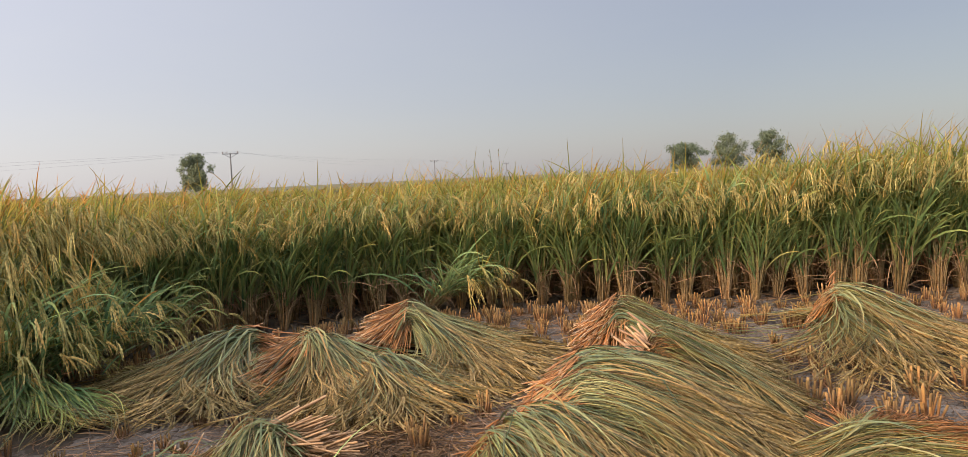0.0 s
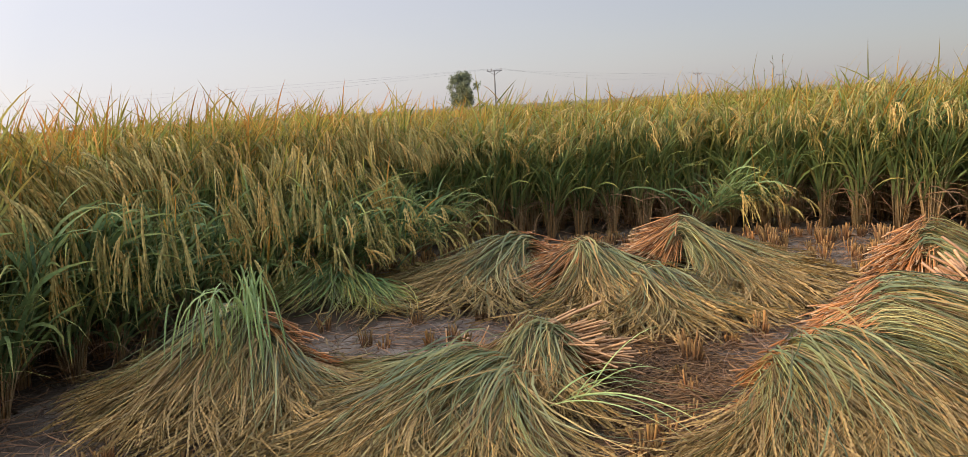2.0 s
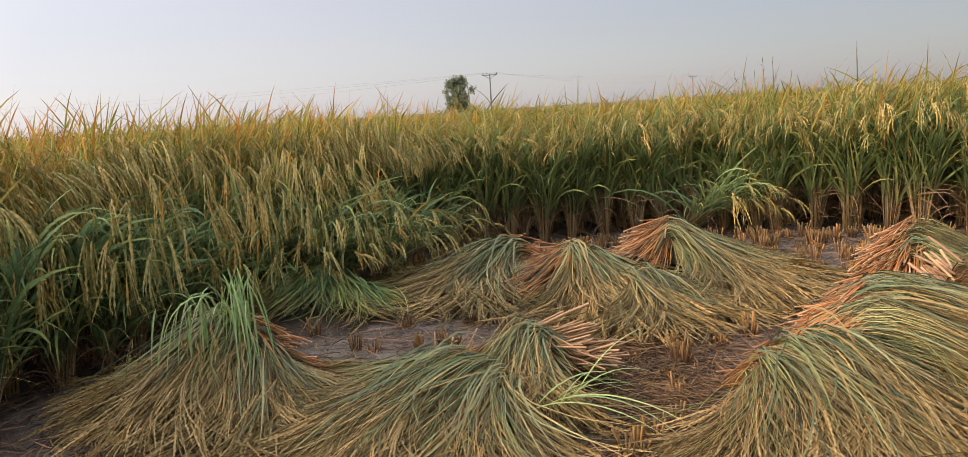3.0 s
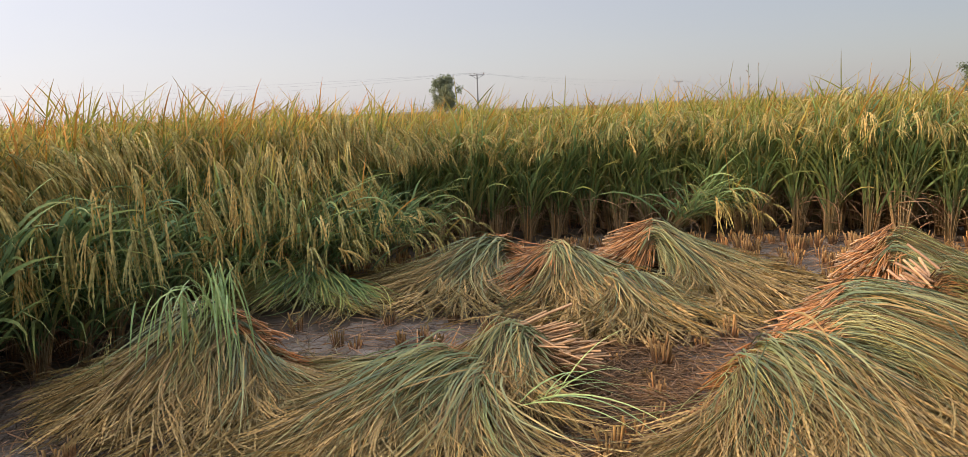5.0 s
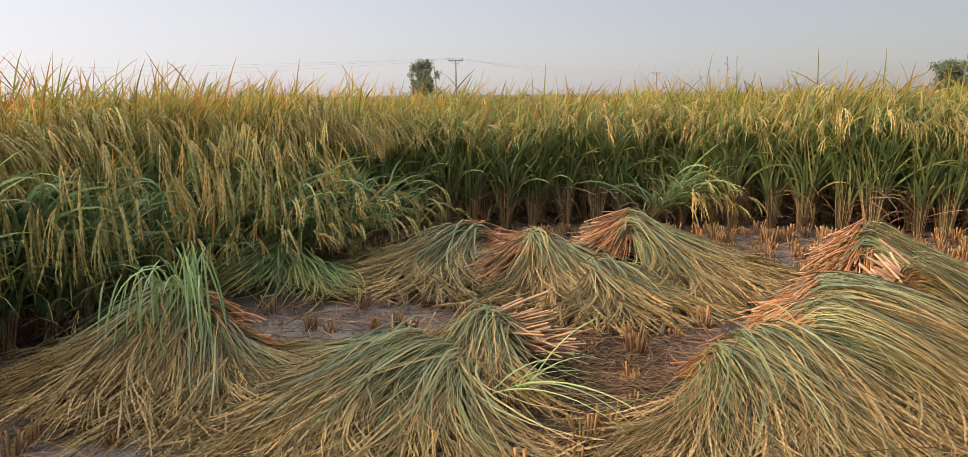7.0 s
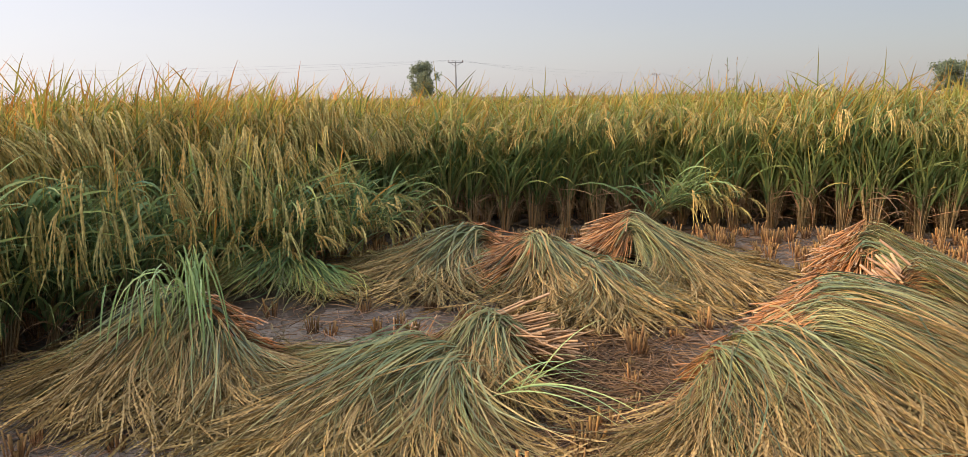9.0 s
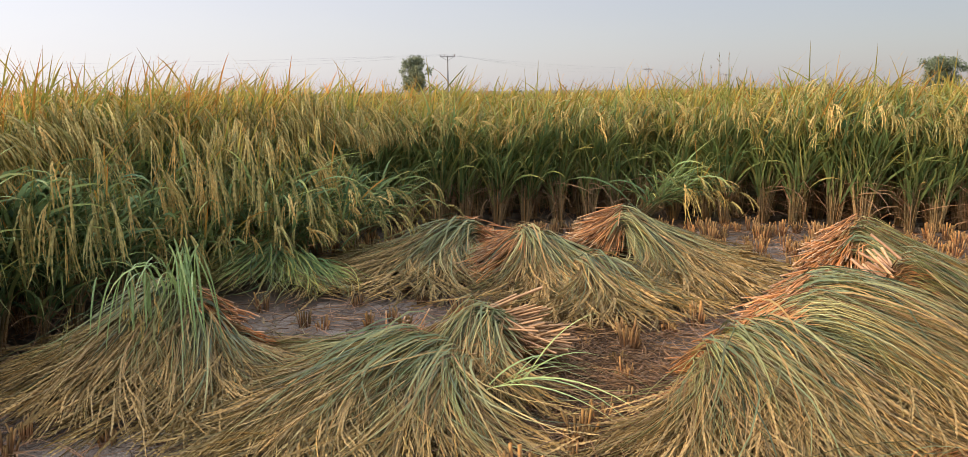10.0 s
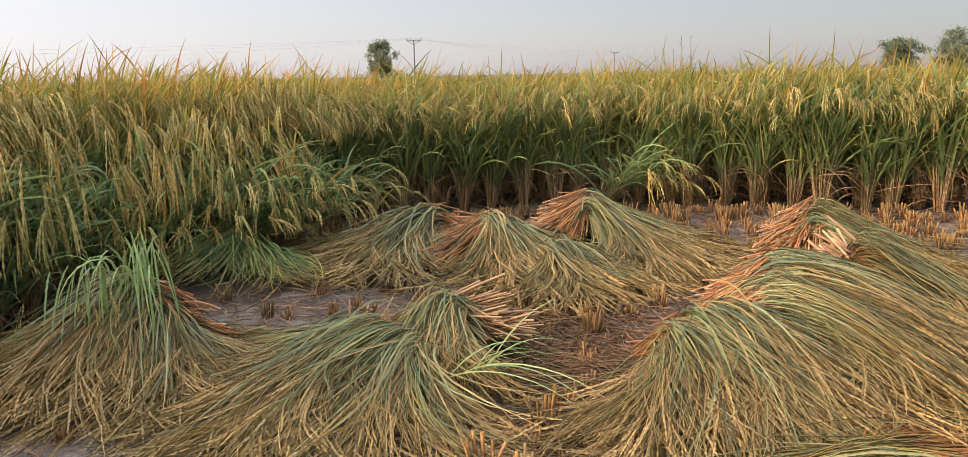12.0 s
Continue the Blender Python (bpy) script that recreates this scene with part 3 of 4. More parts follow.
def canopy():
    """The closed top of the stand, away from its edge out to the horizon. Also added to keep light out of the stand."""
    r = np.concatenate([np.arange(0.8, 10, 0.35), 10 * 1.22 ** np.arange(0, 21)])
    seg = np.linalg.norm(np.diff(EDGE, axis=0), axis=1)
    cum = np.concatenate([[0], np.cumsum(seg)])
    s = np.linspace(1.8, cum[-1] - 1.5, 90)
    c = np.stack([np.interp(s, cum, EDGE[:, 0]), np.interp(s, cum, EDGE[:, 1])], -1)
    ang = np.linspace(radians(178), radians(18), 90)
    d = np.stack([np.cos(ang), np.sin(ang)], -1)
    p = c[None] + d[None] * r[:, None, None]
    z = 0.96 + rng.normal(0, 0.05, p.shape[:2]) + 0.06 * np.clip((r - 6) / 30, 0, 1)[:, None]
    # rims dropped to the ground: an added wall, dark as the stand's shade
    z[0], z[:, 0], z[:, -1] = 0.05, 0.05, 0.05
    z[1] -= 0.25
    v = np.concatenate([p, z[..., None]], -1).reshape(-1, 3)
    a = (np.arange(len(r) - 1)[:, None] * 90 + np.arange(89)[None]).ravel()
    me = mesh("rice_canopy", [(v, np.stack([a, a + 90, a + 91, a + 1], -1), v[:, :2] * 0)], M_CANOPY)
    tagged(new("rice_canopy", me), "closed dark sheet for the top of the rice field, shading the stand, out to the horizon", "rice field", kind="stuff")


canopy()


# ---- cut sheaves ----
def cut_faces(stalks, sides):
    """Closed ends for tubes made by tube()."""
    v, _, uv = stalks
    n = len(v) // (3 * sides)
    ends = v.reshape(n, 3, sides, 3)[:, -1].reshape(-1, 3)
    u = uv.reshape(n, 3, sides, 2)[:, -1].reshape(-1, 2) * np.array([1, 0]) + np.array([0, 1.0])
    return ends, np.arange(n * sides).reshape(n, sides), u


def sheaf(x, y, h, heading, fan, length, butt=0.35, ridge=0.12, stalks=650, leafy=170, ears=400, seed=1, label="", leaf_material=None, stub_len=0.26, green=0.0, bulge=0.92,
          fist_count=9, thick=0.0048, butt_turn=0, butt_el=(-0.75, -0.1), butts=170, mess=1.0, rim=0.16, ear_from=0.55, tone=0.0):
    """A heap of cut rice: butts on one side of its crest, stalks that drape over it and fan out to the ears."""
    global rng, U
    rng = np.random.default_rng(seed)
    U = rng.uniform
    ob = new("rice_sheaf")
    ob.location = (x, y, 0)
    tagged(ob, label, "rice sheaf", "cut rice sheaves")
    th, f, back_way = radians(heading), radians(fan), radians(heading + 180 + butt_turn)
    pe = np.array([-math.sin(th), math.cos(th)])
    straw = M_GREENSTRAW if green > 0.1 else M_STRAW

    fists = []
    for j in range(fist_count):
        q = -1 + 2 * (j + 0.5) / fist_count + rng.normal(0, 0.12)
        fists.append((q, U(0.4, 1.0), U(0.86, 1.1), U(0.78, 1.08), rng.normal(0, 0.2), rng.normal(0, 0.35) * ridge))

    def drape(n, k, fist, low, start=0.0, lift=0.0, reach=(0.4, 0.85), per=9, tangle=1.0):
        q0, back, far, high, curl, shift = fist
        g = rng.integers(0, max(2, n // per), n)            # wisps that lie together

        def wisp(shared, own):
            return rng.normal(0, shared, g.max() + 1)[g] + rng.normal(0, own, n)
        q = q0 + wisp(0.6 / fist_count + 0.08, 0.02)
        a = th + f * q
        lat = ridge * (0.9 * q0 + wisp(0.3, 0.07)) + shift
        layer = high * (low + (1 - low) * np.clip(U(0, 1, g.max() + 1)[g] * 0.8 + U(0, 0.2, n), 0, 1) ** 0.5)
        u0 = -butt * np.clip(back + rng.normal(0, 0.14, n), 0.05, 1.1)
        u1 = length * far * U(reach[0], reach[1], n)
        sp = np.linspace(start, 1, k)
        u = u0[:, None] + (u1 - u0)[:, None] * sp[None]
        up, un = np.maximum(u, 0), np.maximum(-u, 0)
        swing = a[:, None] + (curl + wisp(0.4, 0.11 * mess * tangle))[:, None] * np.clip(up / length, 0, 1) ** 1.4 + wisp(0.16, 0.07 * mess * tangle)[:, None]
        b = back_way + wisp(0.45, 0.2)[:, None]
        xy = up[..., None] * np.stack([np.cos(swing), np.sin(swing)], -1) + un[..., None] * np.stack([np.cos(b), np.sin(b)], -1) + lat[:, None, None] * pe
        t = np.clip(up / (length * 1.02), 0, 1.15)
        prof = np.where(u < 0, 1 - 0.55 * np.abs(un / butt) ** 1.3, rim + (1 - rim) * np.clip(1 - t ** bulge, 0, 1))
        prof = prof * np.clip((1.15 - t) / 0.25, 0.02, 1) ** 0.6
        side = 1 - 0.5 * min(abs(q0), 1.1) ** 2
        z = h * layer[:, None] * prof * side + 0.01
        z += lift * rng.normal(0, 1, n)[:, None] * np.sin(sp * np.pi)[None] + 0.007 * np.sin(5 * sp[None] + U(0, 6, n)[:, None])
        p = np.concatenate([xy + rng.normal(0, 0.006, xy.shape), (z + rng.normal(0, 0.004, z.shape))[..., None]], -1)
        p[:, 1:-1] = 0.25 * p[:, :-2] + 0.5 * p[:, 1:-1] + 0.25 * p[:, 2:]
        p[..., 2] = np.maximum(p[..., 2], 0.008)
        return p, rng.normal(0, 1, g.max() + 1)[g]

    close = y < 4
    fine_by = 0.78 if close else 1.0
    for fist in fists:
        n = max(12, int(stalks * (1.4 if close else 1.0)) // fist_count)
        (upper, hue), (lower, low_hue) = drape(n - n // 3, 7, fist, 0.74, 0.0, 0.022, (0.25, 0.58), 7), drape(n // 3, 7, fist, 0.25, 0.0, 0.02)
        p = np.concatenate([upper, lower])
        su = np.clip(0.5 + tone + 0.24 * np.concatenate([hue, low_hue]) + rng.normal(0, 0.2, n), 0, 0.965)
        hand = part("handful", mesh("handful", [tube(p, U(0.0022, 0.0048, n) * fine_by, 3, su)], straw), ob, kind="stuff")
        n = max(8, int(leafy * 1.7) // fist_count)
        lp, hue = drape(n, 8, fist, 0.84, 0.12, 0.045, (0.3, 0.75), 4)
        lu = np.clip(0.5 - green * 0.08 + tone * 0.5 + 0.24 * hue + rng.normal(0, 0.2, n), 0, 1)
        part("leaf_cover", mesh("leaf_cover", [blade(lp, U(0.003, 0.0078, n) * fine_by, lu, 0.2, 1)], leaf_material or M_CUTLEAF), hand, kind="stuff")
        n = max(8, int(ears * (2.2 if close else 1.3)) // fist_count)
        ep, hue = drape(n, 7, fist, 0.62, 0.3, 0.02, (ear_from, 1.06), 7, 1.3)
        long = np.linalg.norm(np.diff(ep, axis=1), axis=-1).sum(1)
        at = 1 - U(0.18, 0.28, n) / np.maximum(long, 0.32)
        part("grain_fringe", mesh("grain_fringe", [blade(ep, 0.0018, U(0.3, 0.9, n)), strings(ep, at, 2 if close else 3, 20 if close else 11, 0.0036 if close else 0.004, 0.011, np.clip(0.5 + 0.17 * hue, 0.05, 0.95))], M_EAR), hand, kind="stuff")
    loose = [drape(22, 6, fist, 0.95, 0.3, 0.02, (0.45, 1.0), 1, 3.2)[0] for fist in fists]
    sp = np.concatenate(loose)
    cut = len(sp) // 2
    part("stray_straw", mesh("stray_straw", [tube(sp[:cut], U(0.0016, 0.003, cut), 3), blade(sp[cut:], U(0.0025, 0.005, len(sp) - cut))], M_CUTLEAF), ob, kind="stuff")
    # added mound of inner straw, coloured dark for the shade in the gaps
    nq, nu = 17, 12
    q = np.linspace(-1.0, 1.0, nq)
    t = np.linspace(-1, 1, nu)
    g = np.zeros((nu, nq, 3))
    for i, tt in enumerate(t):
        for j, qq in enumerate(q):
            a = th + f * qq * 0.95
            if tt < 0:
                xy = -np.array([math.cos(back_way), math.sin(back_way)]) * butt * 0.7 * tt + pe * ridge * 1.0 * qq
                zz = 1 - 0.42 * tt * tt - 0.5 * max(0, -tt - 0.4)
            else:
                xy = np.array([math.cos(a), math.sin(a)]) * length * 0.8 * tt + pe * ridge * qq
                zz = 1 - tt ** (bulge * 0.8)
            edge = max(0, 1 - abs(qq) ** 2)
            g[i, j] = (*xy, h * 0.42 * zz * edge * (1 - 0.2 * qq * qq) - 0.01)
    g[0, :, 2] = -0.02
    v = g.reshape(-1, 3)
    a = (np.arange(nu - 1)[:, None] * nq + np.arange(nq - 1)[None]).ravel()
    part("inner_straw", mesh("inner_straw", [(v, np.stack([a, a + nq, a + nq + 1, a + 1], -1), v[:, :2])], M_CORE), ob, "mound closing the inside of the heap, coloured dark as the shade between straws")
    n = butts
    fine = thick < 0.007
    d = back_way + rng.normal(0, 0.5 if fine else 0.3, n)
    out = U(0, 0.75, n) * butt
    b = np.stack([np.cos(d) * out, np.sin(d) * out, h * (1.0 - 0.6 * out / butt) * U(0.62, 1.06, n)], -1)
    b[:, :2] += pe * (ridge * rng.normal(0, 0.5, n))[:, None]
    tp = grow(b, d + rng.normal(0, 0.12, n), U(butt_el[0], butt_el[1], n), U(0.45, 1, n) * stub_len, U(-0.1, 0.25, n), 3)
    ends = tube(tp, U(0.6, 1.1, n) * thick, 5, None, 0.5, 1.0, 0.95)
    part("cut_end", mesh("cut_end", [ends, cut_faces(ends, 5)], M_BUTT if fine else M_PALE), ob, "reddish cut stalk ends" if fine else "thick pale cut stalk ends", kind="stuff")
    return ob


GOLD = "heap of cut rice with golden ears fanned over the mud"
GREEN = "heap of cut rice with green-grey stalks and reddish cut ends"
sheaf(0.46, 5.85, 0.42, -136, 38, 1.15, 0.34, 0.15, 650, 200, seed=21, label=GREEN, green=0.4, butt_turn=-24, butts=260, stub_len=0.3)
sheaf(0.98, 5.22, 0.45, -72, 40, 0.95, 0.46, 0.07, 800, 120, 330, seed=22, label=GREEN, green=0.3, bulge=0.8, butt_turn=62, stub_len=0.32, butts=420)
sheaf(1.36, 4.95, 0.28, -58, 52, 0.95, 0.2, 0.16, 330, 130, 520, seed=23, label=GOLD, butts=10, bulge=0.85, ear_from=0.35, rim=0.25)
sheaf(1.72, 5.52, 0.54, -40, 38, 1.2, 0.42, 0.07, 800, 120, 420, seed=24, label=GREEN, green=0.15, bulge=0.8, butt_turn=40, stub_len=0.36, butts=440)
sheaf(3.00, 4.58, 0.58, -36, 34, 1.15, 0.28, 0.09, 760, 130, 380, seed=25, label=GREEN, green=0.2, bulge=0.8, butt_turn=40, stub_len=0.26, butts=240)
sheaf(2.15, 3.45, 0.52, -32, 30, 1.2, 0.36, 0.27, 1200, 240, 560, seed=26, label=GOLD, green=0.15, bulge=1.6, fist_count=11, butts=150, stub_len=0.2, butt_turn=20, tone=0.22)
sheaf(2.75, 3.68, 0.55, -28, 18, 0.95, 0.12, 0.08, 300, 80, 150, seed=27, label="bundle of cut rice with thick pale stalk ends sticking up", stub_len=0.24, thick=0.0085, butt_turn=-30, butt_el=(0.3, 0.7), butts=26)
sheaf(1.62, 3.05, 0.385, -66, 60, 0.92, 0.22, 0.18, 1000, 280, 720, seed=28, label=GOLD, green=0.15, bulge=1.7, fist_count=12, butts=90, stub_len=0.16, butt_turn=-30, ear_from=0.45, tone=0.1)
sheaf(0.2, 3.46, 0.24, -136, 48, 1.22, 0.24, 0.22, 900, 330, 640, seed=29, label="low heap of cut rice with green-grey leaves and tan ears", green=0.25, bulge=1.15, fist_count=11, butts=240, stub_len=0.22, butt_turn=12, butt_el=(0.0, 0.34), ear_from=0.45, tone=0.12)
sheaf(0.52, 3.6, 0.32, -118, 30, 0.76, 0.3, 0.08, 360, 130, 170, seed=34, label="bundle of cut rice with thick pale cut stalk ends", stub_len=0.3, green=0.2, bulge=1.0, thick=0.0078, butt_turn=-62, butt_el=(-0.35, 0.36), butts=150, fist_count=6)
sheaf(-1.02, 3.75, 0.46, -112, 70, 0.9, 0.30, 0.16, 950, 300, 700, seed=30, label="shaded heap of cut rice with drooping green leaves", green=0.4, butt_turn=-55, butts=110, stub_len=0.14, ear_from=0.42)
sheaf(4.80, 4.40, 0.60, -48, 80, 1.2, 0.2, 0.14, 1100, 240, 560, seed=31, label="tall heap of cut rice in warm light", butt_turn=50, butts=60, stub_len=0.16, butt_el=(-1.25, -0.8), mess=3.4, tone=0.16)
sheaf(1.85, 2.12, 0.15, 180, 10, 1.0, 0.6, 0.09, 1000, 8, 130, seed=32, label="low bundle of cut rice lying along the mud", butts=30, tone=0.1)
sheaf(3.05, 2.45, 0.24, 175, 9, 0.8, 0.9, 0.12, 1000, 10, 150, seed=33, label="low bundle of cut rice lying along the mud", butts=30, tone=0.1)
sheaf(-0.95, 5.55, 0.30, -108, 60, 0.95, 0.2, 0.26, 300, 520, 50, seed=35, label="green rice leaves flattened to the ground below the lodged plants", green=1.0, leaf_material=M_LEAF, butts=10)
rng = np.random.default_rng(41)
U = rng.uniform


# ---- stubble ----
def tuft_mesh(n, tall):
    r, a = 0.042 * np.sqrt(U(0, 1, n)), U(0, 6.28, n)
    b = np.stack([r * np.cos(a), r * np.sin(a), np.full(n, -0.02)], -1)
    p = grow(b, a, U(1.2, 1.55, n), U(0.55, 1.1, n) * tall, U(-0.1, 0.15, n), 3)
    p[:, 0, 2] = -0.03
    m = 6
    lb = np.stack([rng.normal(0, 0.04, m), rng.normal(0, 0.04, m), np.full(m, 0.02)], -1)
    lp = grow(lb, U(0, 6.28, m), U(0.2, 0.9, m), U(0.1, 0.2, m), U(0.6, 1.8, m), 4)
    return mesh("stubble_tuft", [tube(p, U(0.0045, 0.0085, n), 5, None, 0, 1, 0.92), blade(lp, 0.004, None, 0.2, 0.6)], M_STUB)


TUFTS = [tuft_mesh(int(U(13, 22)), U(0.12, 0.19)) for _ in range(9)]
HEAPS = [(o.location.x, o.location.y) for o in scene.objects if o.name.startswith("rice_sheaf")]


def tuft(x, y, size=1.0):
    ob = new("stubble_tuft", TUFTS[rng.integers(9)])
    ob.matrix_basis = pose(x, y, -0.005, 0, 0, U(0, 360)) @ Matrix.Scale(size * U(0.85, 1.15), 4)
    tagged(ob, "short orange-brown cut rice stubble standing in mud", "rice stubble", "stubble tufts")


for x, y in ((-0.42, 4.36), (-0.13, 4.35), (0.0, 4.46), (-0.26, 4.82), (-0.31, 3.87), (-0.42, 3.66), (-1.44, 2.98), (-1.07, 2.93), (-1.44, 2.85),
             (1.2, 3.37), (1.14, 3.12), (1.35, 3.93), (1.1, 3.9), (1.01, 4.28), (0.83, 2.73), (0.99, 2.94), (0.37, 4.5), (1.6, 2.71), (1.43, 2.86),
             (-0.87, 4.78), (0.17, 4.86), (1.64, 4.08), (0.72, 3.59), (0.45, 4.4), (1.22, 3.62), (0.8, 2.6), (1.28, 2.62), (-0.53, 4.42), (0.08, 4.36),
             (5.53, 5.27), (4.51, 4.75), (4.28, 4.31), (4.22, 3.96), (3.84, 3.38), (3.63, 3.43), (4.04, 2.97), (4.7, 3.78), (4.51, 3.89), (4.71, 3.27),
             (4.61, 5.37), (5.15, 5.87), (5.09, 5.22), (3.57, 3.74), (4.37, 3.31)):
    tuft(x, y, 0.72 if x < 2 else 1.15)
tuft(-0.76, 3.57, 1.75)
for gx in np.arange(-1.6, 8.4, 0.21):
    for gy in np.arange(2.2, 7.6, 0.22):
        x, y = gx + U(-0.1, 0.1), gy + U(-0.1, 0.1)
        far = standing(np.array([x]), np.array([y]))[0]
        near = min(math.hypot(x - hx, y - hy) for hx, hy in HEAPS)
        if far > -0.14 or near < 0.75 or (x < 0.4 and y < 5.2) or (x > 3.4 and y < 4.6 and U() < 0.6) or U() < (0.12 if y > 5.2 else 0.45) or (x - 0.35) > 1.5 * y:
            continue
        tuft(x, y, U(0.7, 1.05))


# ---- loose straw and leaves ----
def litter():
    x = np.concatenate([U(-2.0, 7.0, 1400), rng.normal(1.4, 1.2, 1900), U(-2.5, -1.3, 420)])
    y = np.concatenate([U(1.9, 7.4, 1400), rng.normal(4.0, 1.1, 1900), U(2.6, 4.5, 420)])
    k = standing(x, y) < 0.25
    x, y = x[k], y[k]
    n = len(x)
    p = grow(np.stack([x, y, U(0.004, 0.02, n)], -1), U(0, 6.28, n), U(-0.05, 0.15, n), U(0.06, 0.4, n), U(-0.1, 0.3, n), 4, 1.0, 0.6)
    h = n // 2
    me = mesh("straw_litter", [tube(p[:h], 0.0022, 3), blade(p[h:], 0.004)], M_DRY)
    tagged(new("straw_litter", me), "loose dry straw and leaf scraps strewn over mud", "straw", kind="stuff")


litter()


def chaff():
    """Reddish scraps and broken ears trodden in round the heaps."""
    k = 330
    x = np.concatenate([hx + rng.normal(0, 0.62, k) for hx, hy in HEAPS])
    y = np.concatenate([hy - 0.1 + rng.normal(0, 0.5, k) for hx, hy in HEAPS])
    on = standing(x, y) < -0.05
    x, y = x[on], y[on]
    x, y = np.concatenate([x, U(2.6, 7.5, 3000), U(0.2, 5.0, 1300), U(-0.9, 0.7, 150), rng.normal(1.1, 0.3, 4200)]), np.concatenate([y, U(2.6, 6.6, 3000), U(5.4, 7.5, 1300), U(3.3, 4.8, 150), U(2.2, 4.3, 4200)])
    on = standing(x, y) < -0.05
    x, y = x[on], y[on]
    n = len(x)
    p = grow(np.stack([x, y, U(0.0, 0.03, n)], -1), U(0, 6.28, n), U(-0.1, 0.35, n), 0.03 + 0.3 * U(0, 1, n) ** 2, U(-0.1, 0.7, n), 4, 1.0, 0.9)
    h = n * 2 // 3
    ob = new("chaff")
    tagged(ob, "reddish straw scraps and shed grain trodden into mud", "straw", kind="stuff")
    part("scraps", mesh("scraps", [blade(p[:h], U(0.002, 0.0055, h)), tube(p[h:], U(0.0018, 0.004, n - h), 4)], M_SCRAP), ob, kind="stuff")
    m = 230
    x, y = np.concatenate([U(-0.9, 0.9, 14), U(0.6, 1.6, 66), U(3.0, 5.6, 150)]), np.concatenate([U(3.3, 4.8, 14), U(2.5, 4.2, 66), U(2.6, 4.6, 150)])
    p = grow(np.stack([x, y, U(0.01, 0.05, m)], -1), U(0, 6.28, m), U(-0.1, 0.3, m), U(0.25, 0.6, m), U(0, 0.6, m), 6, 1.0, 0.5)
    part("long_straws", mesh("long_straws", [tube(p, U(0.0018, 0.0036, m), 4)], M_DRY), ob, "long pale loose straws", kind="stuff")


chaff()


def sprig(x, y, z, n, az, spread, el, length, bend, label, width=0.006, ears=0, power=0.25, loose=0.05):
    ob = new("loose_leaves")
    ob.location = (x, y, 0)
    tagged(ob, label, "rice leaves")
    b = np.stack([rng.normal(0, loose, n), rng.normal(0, 0.04, n), z + rng.normal(0, 0.02, n)], -1)
    p = grow(b, radians(az) + rng.normal(0, spread, n), U(el - 0.2, el + 0.2, n), U(0.7, 1.1, n) * length, U(0.85, 1.08, n) * bend, 10, power)
    part("blades", mesh("blades", [blade(p, U(0.6, 1.1, n) * width)], M_FRESH), ob, kind="stuff")
    if ears:
        p = grow(b[:ears], radians(az) + rng.normal(0, spread * 2, ears), U(el - 0.5, el - 0.2, ears), U(0.7, 1.0, ears) * length, U(0.95, 1.05, ears) * (bend - 0.4), 9, 0.3)
        part("ears", mesh("ears", [tube(p, 0.0018, 3), panicles(p, 60, 0.009, 0.2, 0.6, 0.4, string=10)], M_GRAIN), ob, kind="stuff")


sprig(-0.94, 3.58, 0.68, 24, -84, 0.42, 0.75, 0.5, 2.25, "long pale green leaves bent over the shaded heap", 0.0062, 0, 0.18, 0.035)
sprig(-1.02, 3.62, 0.42, 10, -84, 0.3, 1.5, 0.62, 2.7, "pale green leaf blades folded over the top of the shaded heap", 0.006, 0, 1.1, 0.05)
sprig(-1.2, 3.55, 0.56, 12, -92, 0.3, 1.0, 0.45, 2.5, "green leaves with yellow ears bent over the shaded heap", 0.006, 6, 0.12)
sprig(0.56, 3.02, 0.16, 13, 0, 0.5, 0.6, 0.72, 1.3, "fresh green leaves sprawling over stubble", 0.0045, 0, 0.9)


# ---- tall weeds over the stand ----
def weed(x, y, h):
    ob = new("tall_grass")
    ob.location = (x, y, 0)
    tagged(ob, "tall thin wild grass standing above the rice", "grass")
    n = 4
    b = np.stack([rng.normal(0, 0.03, n), rng.normal(0, 0.03, n), np.zeros(n)], -1)
    p = grow(b, U(0, 6.28, n), U(1.45, 1.55, n), h * U(0.9, 1.02, n), U(0.02, 0.15, n), 7)
    part("stem", mesh("stem", [tube(p, 0.003, 4, None, 0.4, 1)], M_CULM), ob)
    part("seed_head", mesh("seed_head", [panicles(p, 40, 0.009, 0.3, 0.0, 0.85)], M_DRY), ob, kind="stuff")
    q, _ = sample(p, U(0.5, 0.85, 6), rng.integers(0, n, 6))
    part("blades", mesh("blades", [blade(grow(q, U(0, 6.28, 6), U(1.1, 1.4, 6), U(0.3, 0.5, 6), U(0.1, 0.6, 6), 6), 0.004)], M_FLAG), ob, kind="stuff")


for x, y, h in ((3.33, 7.75, 1.8), (3.25, 7.85, 1.7), (7.6, 6.2, 1.7)):
    weed(x, y, h)


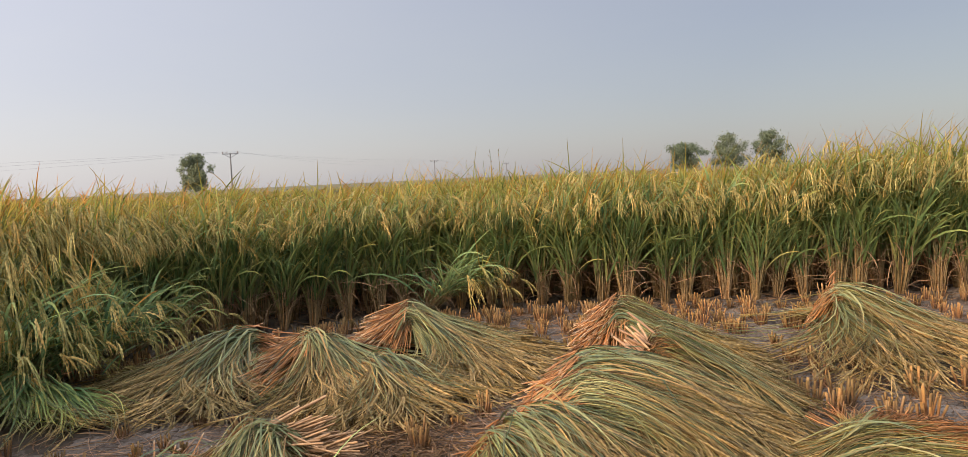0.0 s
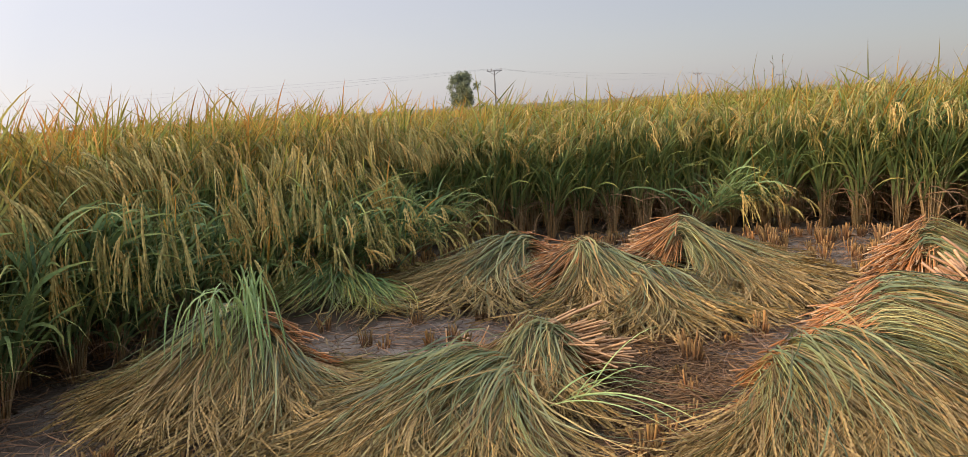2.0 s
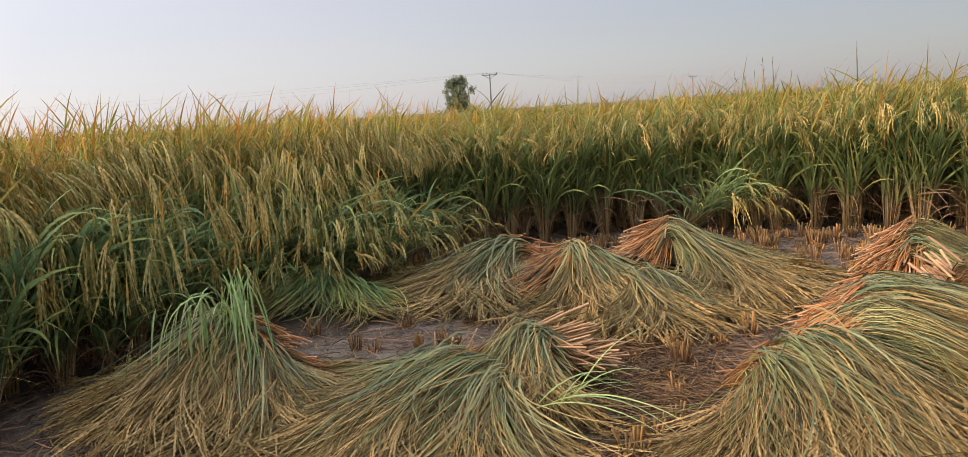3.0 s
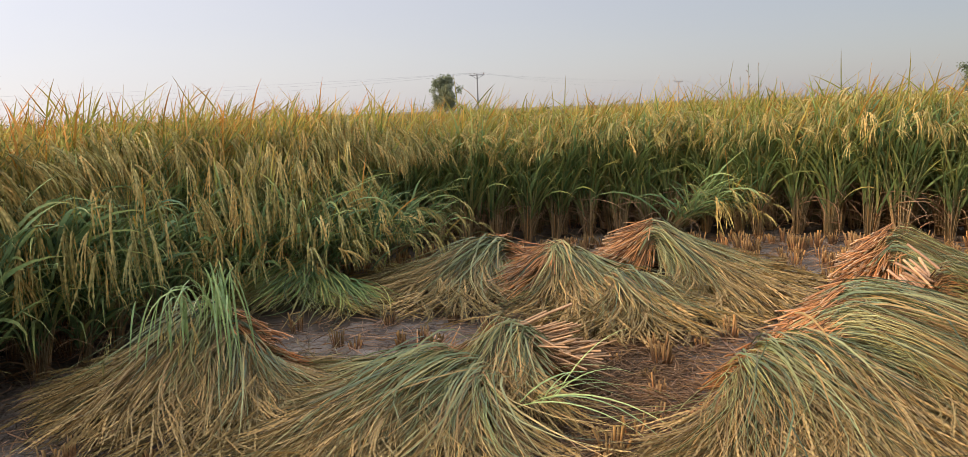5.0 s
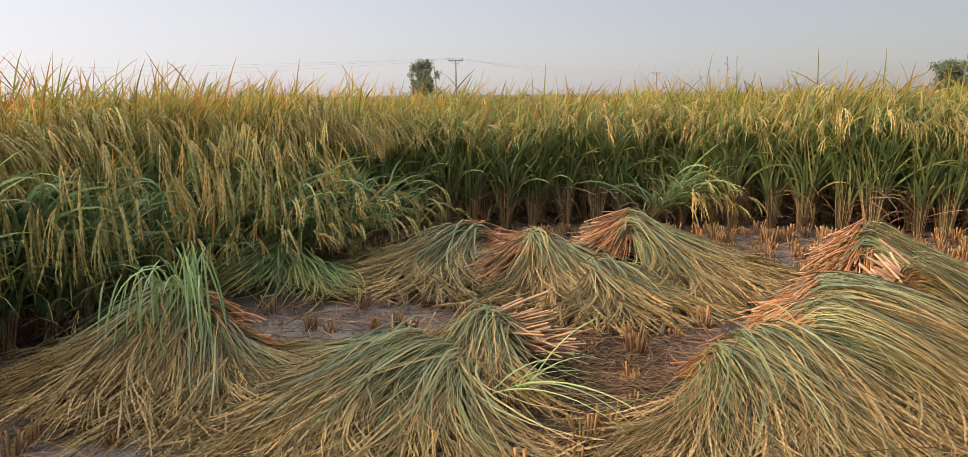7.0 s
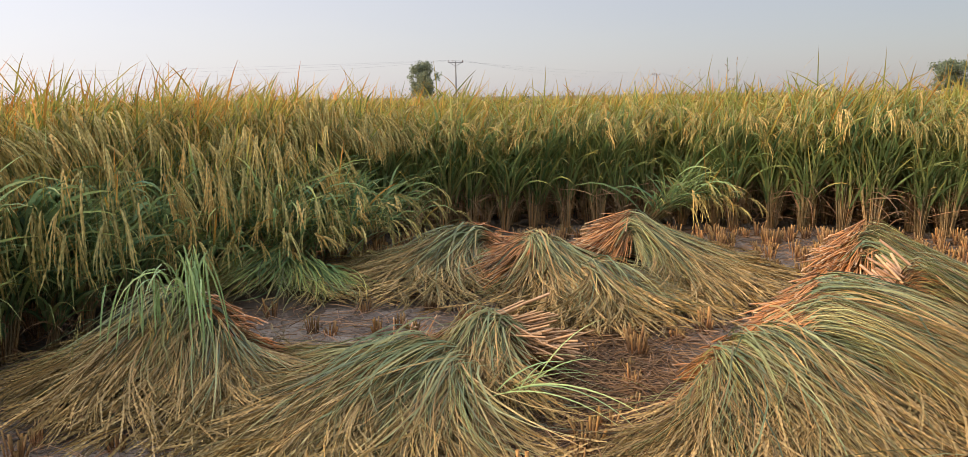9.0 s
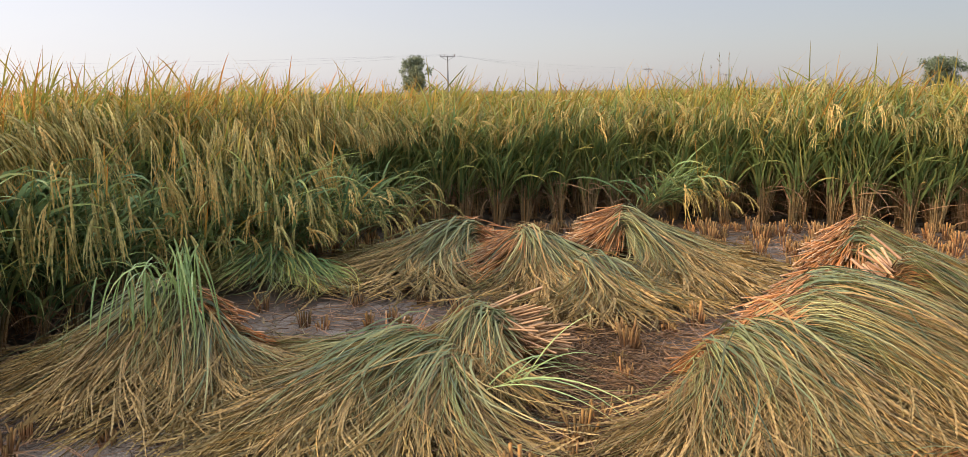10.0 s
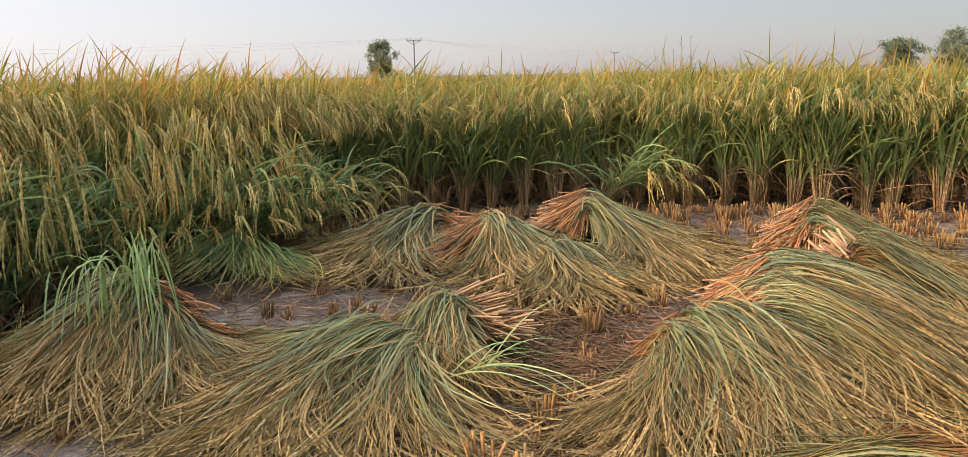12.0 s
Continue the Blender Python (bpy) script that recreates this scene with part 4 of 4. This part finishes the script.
# ---- distance ----
def tree(x, y, h, wide, low, seed, lean=0.0):
    g = np.random.default_rng(seed)
    ob = new("tree")
    ob.location = (x, y, 0)
    tagged(ob, "distant dark green tree rising over the rice field", "tree", "distant trees")
    k = 7
    s = np.linspace(0, 1, k)
    p = np.stack([lean * s + g.normal(0, 0.08, k), g.normal(0, 0.08, k), s * h * 0.8], -1)[None]
    limbs = []
    for j in range(7):
        a, t = g.uniform(0, 6.28), g.uniform(0.35, 0.75)
        q = p[0, int(t * (k - 1))]
        e = np.linspace(0, 1, k)[:, None]
        limbs.append(q + e * np.array([math.cos(a) * wide * 0.35, math.sin(a) * wide * 0.35, h * 0.22]))
    part("trunk", mesh("trunk", [tube(p, h * 0.028, 8, None, 0, 1, 0.25), tube(np.array(limbs), h * 0.01, 5, None, 0, 1, 0.3)], M_BARK), ob)
    n_cl = 60
    c = np.stack([g.normal(0, 1, n_cl), g.normal(0, 1, n_cl), g.uniform(-1, 1, n_cl)], -1)
    c[:, :2] *= (wide * 0.27 * np.sqrt(np.clip(1 - (c[:, 2] * 0.8) ** 2, 0.15, 1)))[:, None]
    c[:, 2] = low + (h - low) * (0.5 + 0.46 * c[:, 2])
    c[:, 0] += lean * c[:, 2] / h
    n = 9000
    i = g.integers(0, n_cl, n)
    pos = c[i] + g.normal(0, 1, (n, 3)) * np.array([wide * 0.075, wide * 0.075, (h - low) * 0.06])
    a, b = g.normal(0, 1, (n, 3)), g.normal(0, 1, (n, 3))
    a /= np.linalg.norm(a, axis=1)[:, None]
    b = np.cross(a, b)
    b /= np.linalg.norm(b, axis=1)[:, None]
    r = g.uniform(0.12, 0.27, n)[:, None]
    v = np.stack([pos - a * r, pos - b * r * 0.6, pos + a * r, pos + b * r * 0.6], 1).reshape(-1, 3)
    uv = np.repeat(np.stack([g.uniform(0, 1, n), g.uniform(0, 1, n)], -1), 4, 0)
    part("crown", mesh("crown", [(v, np.arange(n * 4).reshape(-1, 4), uv)], M_CROWN), ob, kind="stuff")


tree(-5.4, 165, 8.6, 5.2, 1.6, 12, 0.3)
tree(110.5, 160, 7.3, 7.4, 0.4, 4)
tree(124.5, 160, 9.4, 7.8, 0.4, 5)
tree(137, 160, 10.0, 6.8, 0.4, 6)


def box(sx, sy, sz, m):
    b = bmesh.new()
    bmesh.ops.create_cube(b, size=1.0)
    b.transform(m @ Matrix.Diagonal((sx, sy, sz, 1)))
    return b


def bm_part(name, b, material, parent, label=""):
    me = bpy.data.meshes.new(name)
    b.to_mesh(me)
    b.free()
    me.materials.append(material)
    return part(name, me, parent, label)


def pole(x, y, h, turn=0):
    ob = new("power_pole")
    ob.matrix_basis = pose(x, y, 0, 0, 0, turn)
    tagged(ob, "slim grey power pole with a cross-arm far off", "power pole", "power poles")
    p = np.stack([np.zeros(4), np.zeros(4), np.linspace(0, h, 4)], -1)[None]
    part("post", mesh("post", [tube(p, 0.2, 10, None, 0, 1, 0.6)], M_POLE), ob)
    bm_part("cross_arm", box(3.3, 0.14, 0.18, pose(0, -0.15, h - 0.25)), M_STEEL, ob)
    for sgn in (-1, 1):
        bm_part("brace", box(1.5, 0.07, 0.09, pose(sgn * 0.68, -0.12, h - 0.68, 0, -sgn * 31, 0)), M_STEEL, ob)
    for dx in (-1.5, -0.62, 1.5):
        b = bmesh.new()
        for z, r in ((0.1, 0.06), (0.22, 0.12), (0.34, 0.1)):
            bmesh.ops.create_cone(b, cap_ends=True, segments=10, radius1=r, radius2=r * 0.5, depth=0.14, matrix=pose(dx, -0.15, h - 0.16 + z))
        bm_part("insulator", b, M_CERAMIC, ob)
    return ob


POLES = [(-170, 158, 9.0), (2.0, 165, 9.0), (81, 289, 9.0), (160, 413, 9.0)]
for x, y, h in POLES:
    pole(x, y, h, 0 if x < 10 else -25)
for (xa, ya, ha), (xb, yb, hb) in zip(POLES[:-1], POLES[1:]):
    for dx, low in ((-1.5, 0.0), (-0.62, 0.8), (1.5, 1.9)):
        s = np.linspace(0, 1, 25)
        sag = (1.3 if xb < 10 else 0.7) + low
        p = np.stack([xa + dx + (xb - xa) * s, ya - 0.15 + (yb - ya) * s, ha + 0.25 + (hb - ha) * s - sag * 4 * s * (1 - s)], -1)[None]
        tagged(new("overhead_wire", mesh("overhead_wire", [tube(p, 0.009, 4, None, 0, 1, 1.0)], M_WIRE)),
               "thin overhead power wire sagging between poles", "wire", "overhead wires")
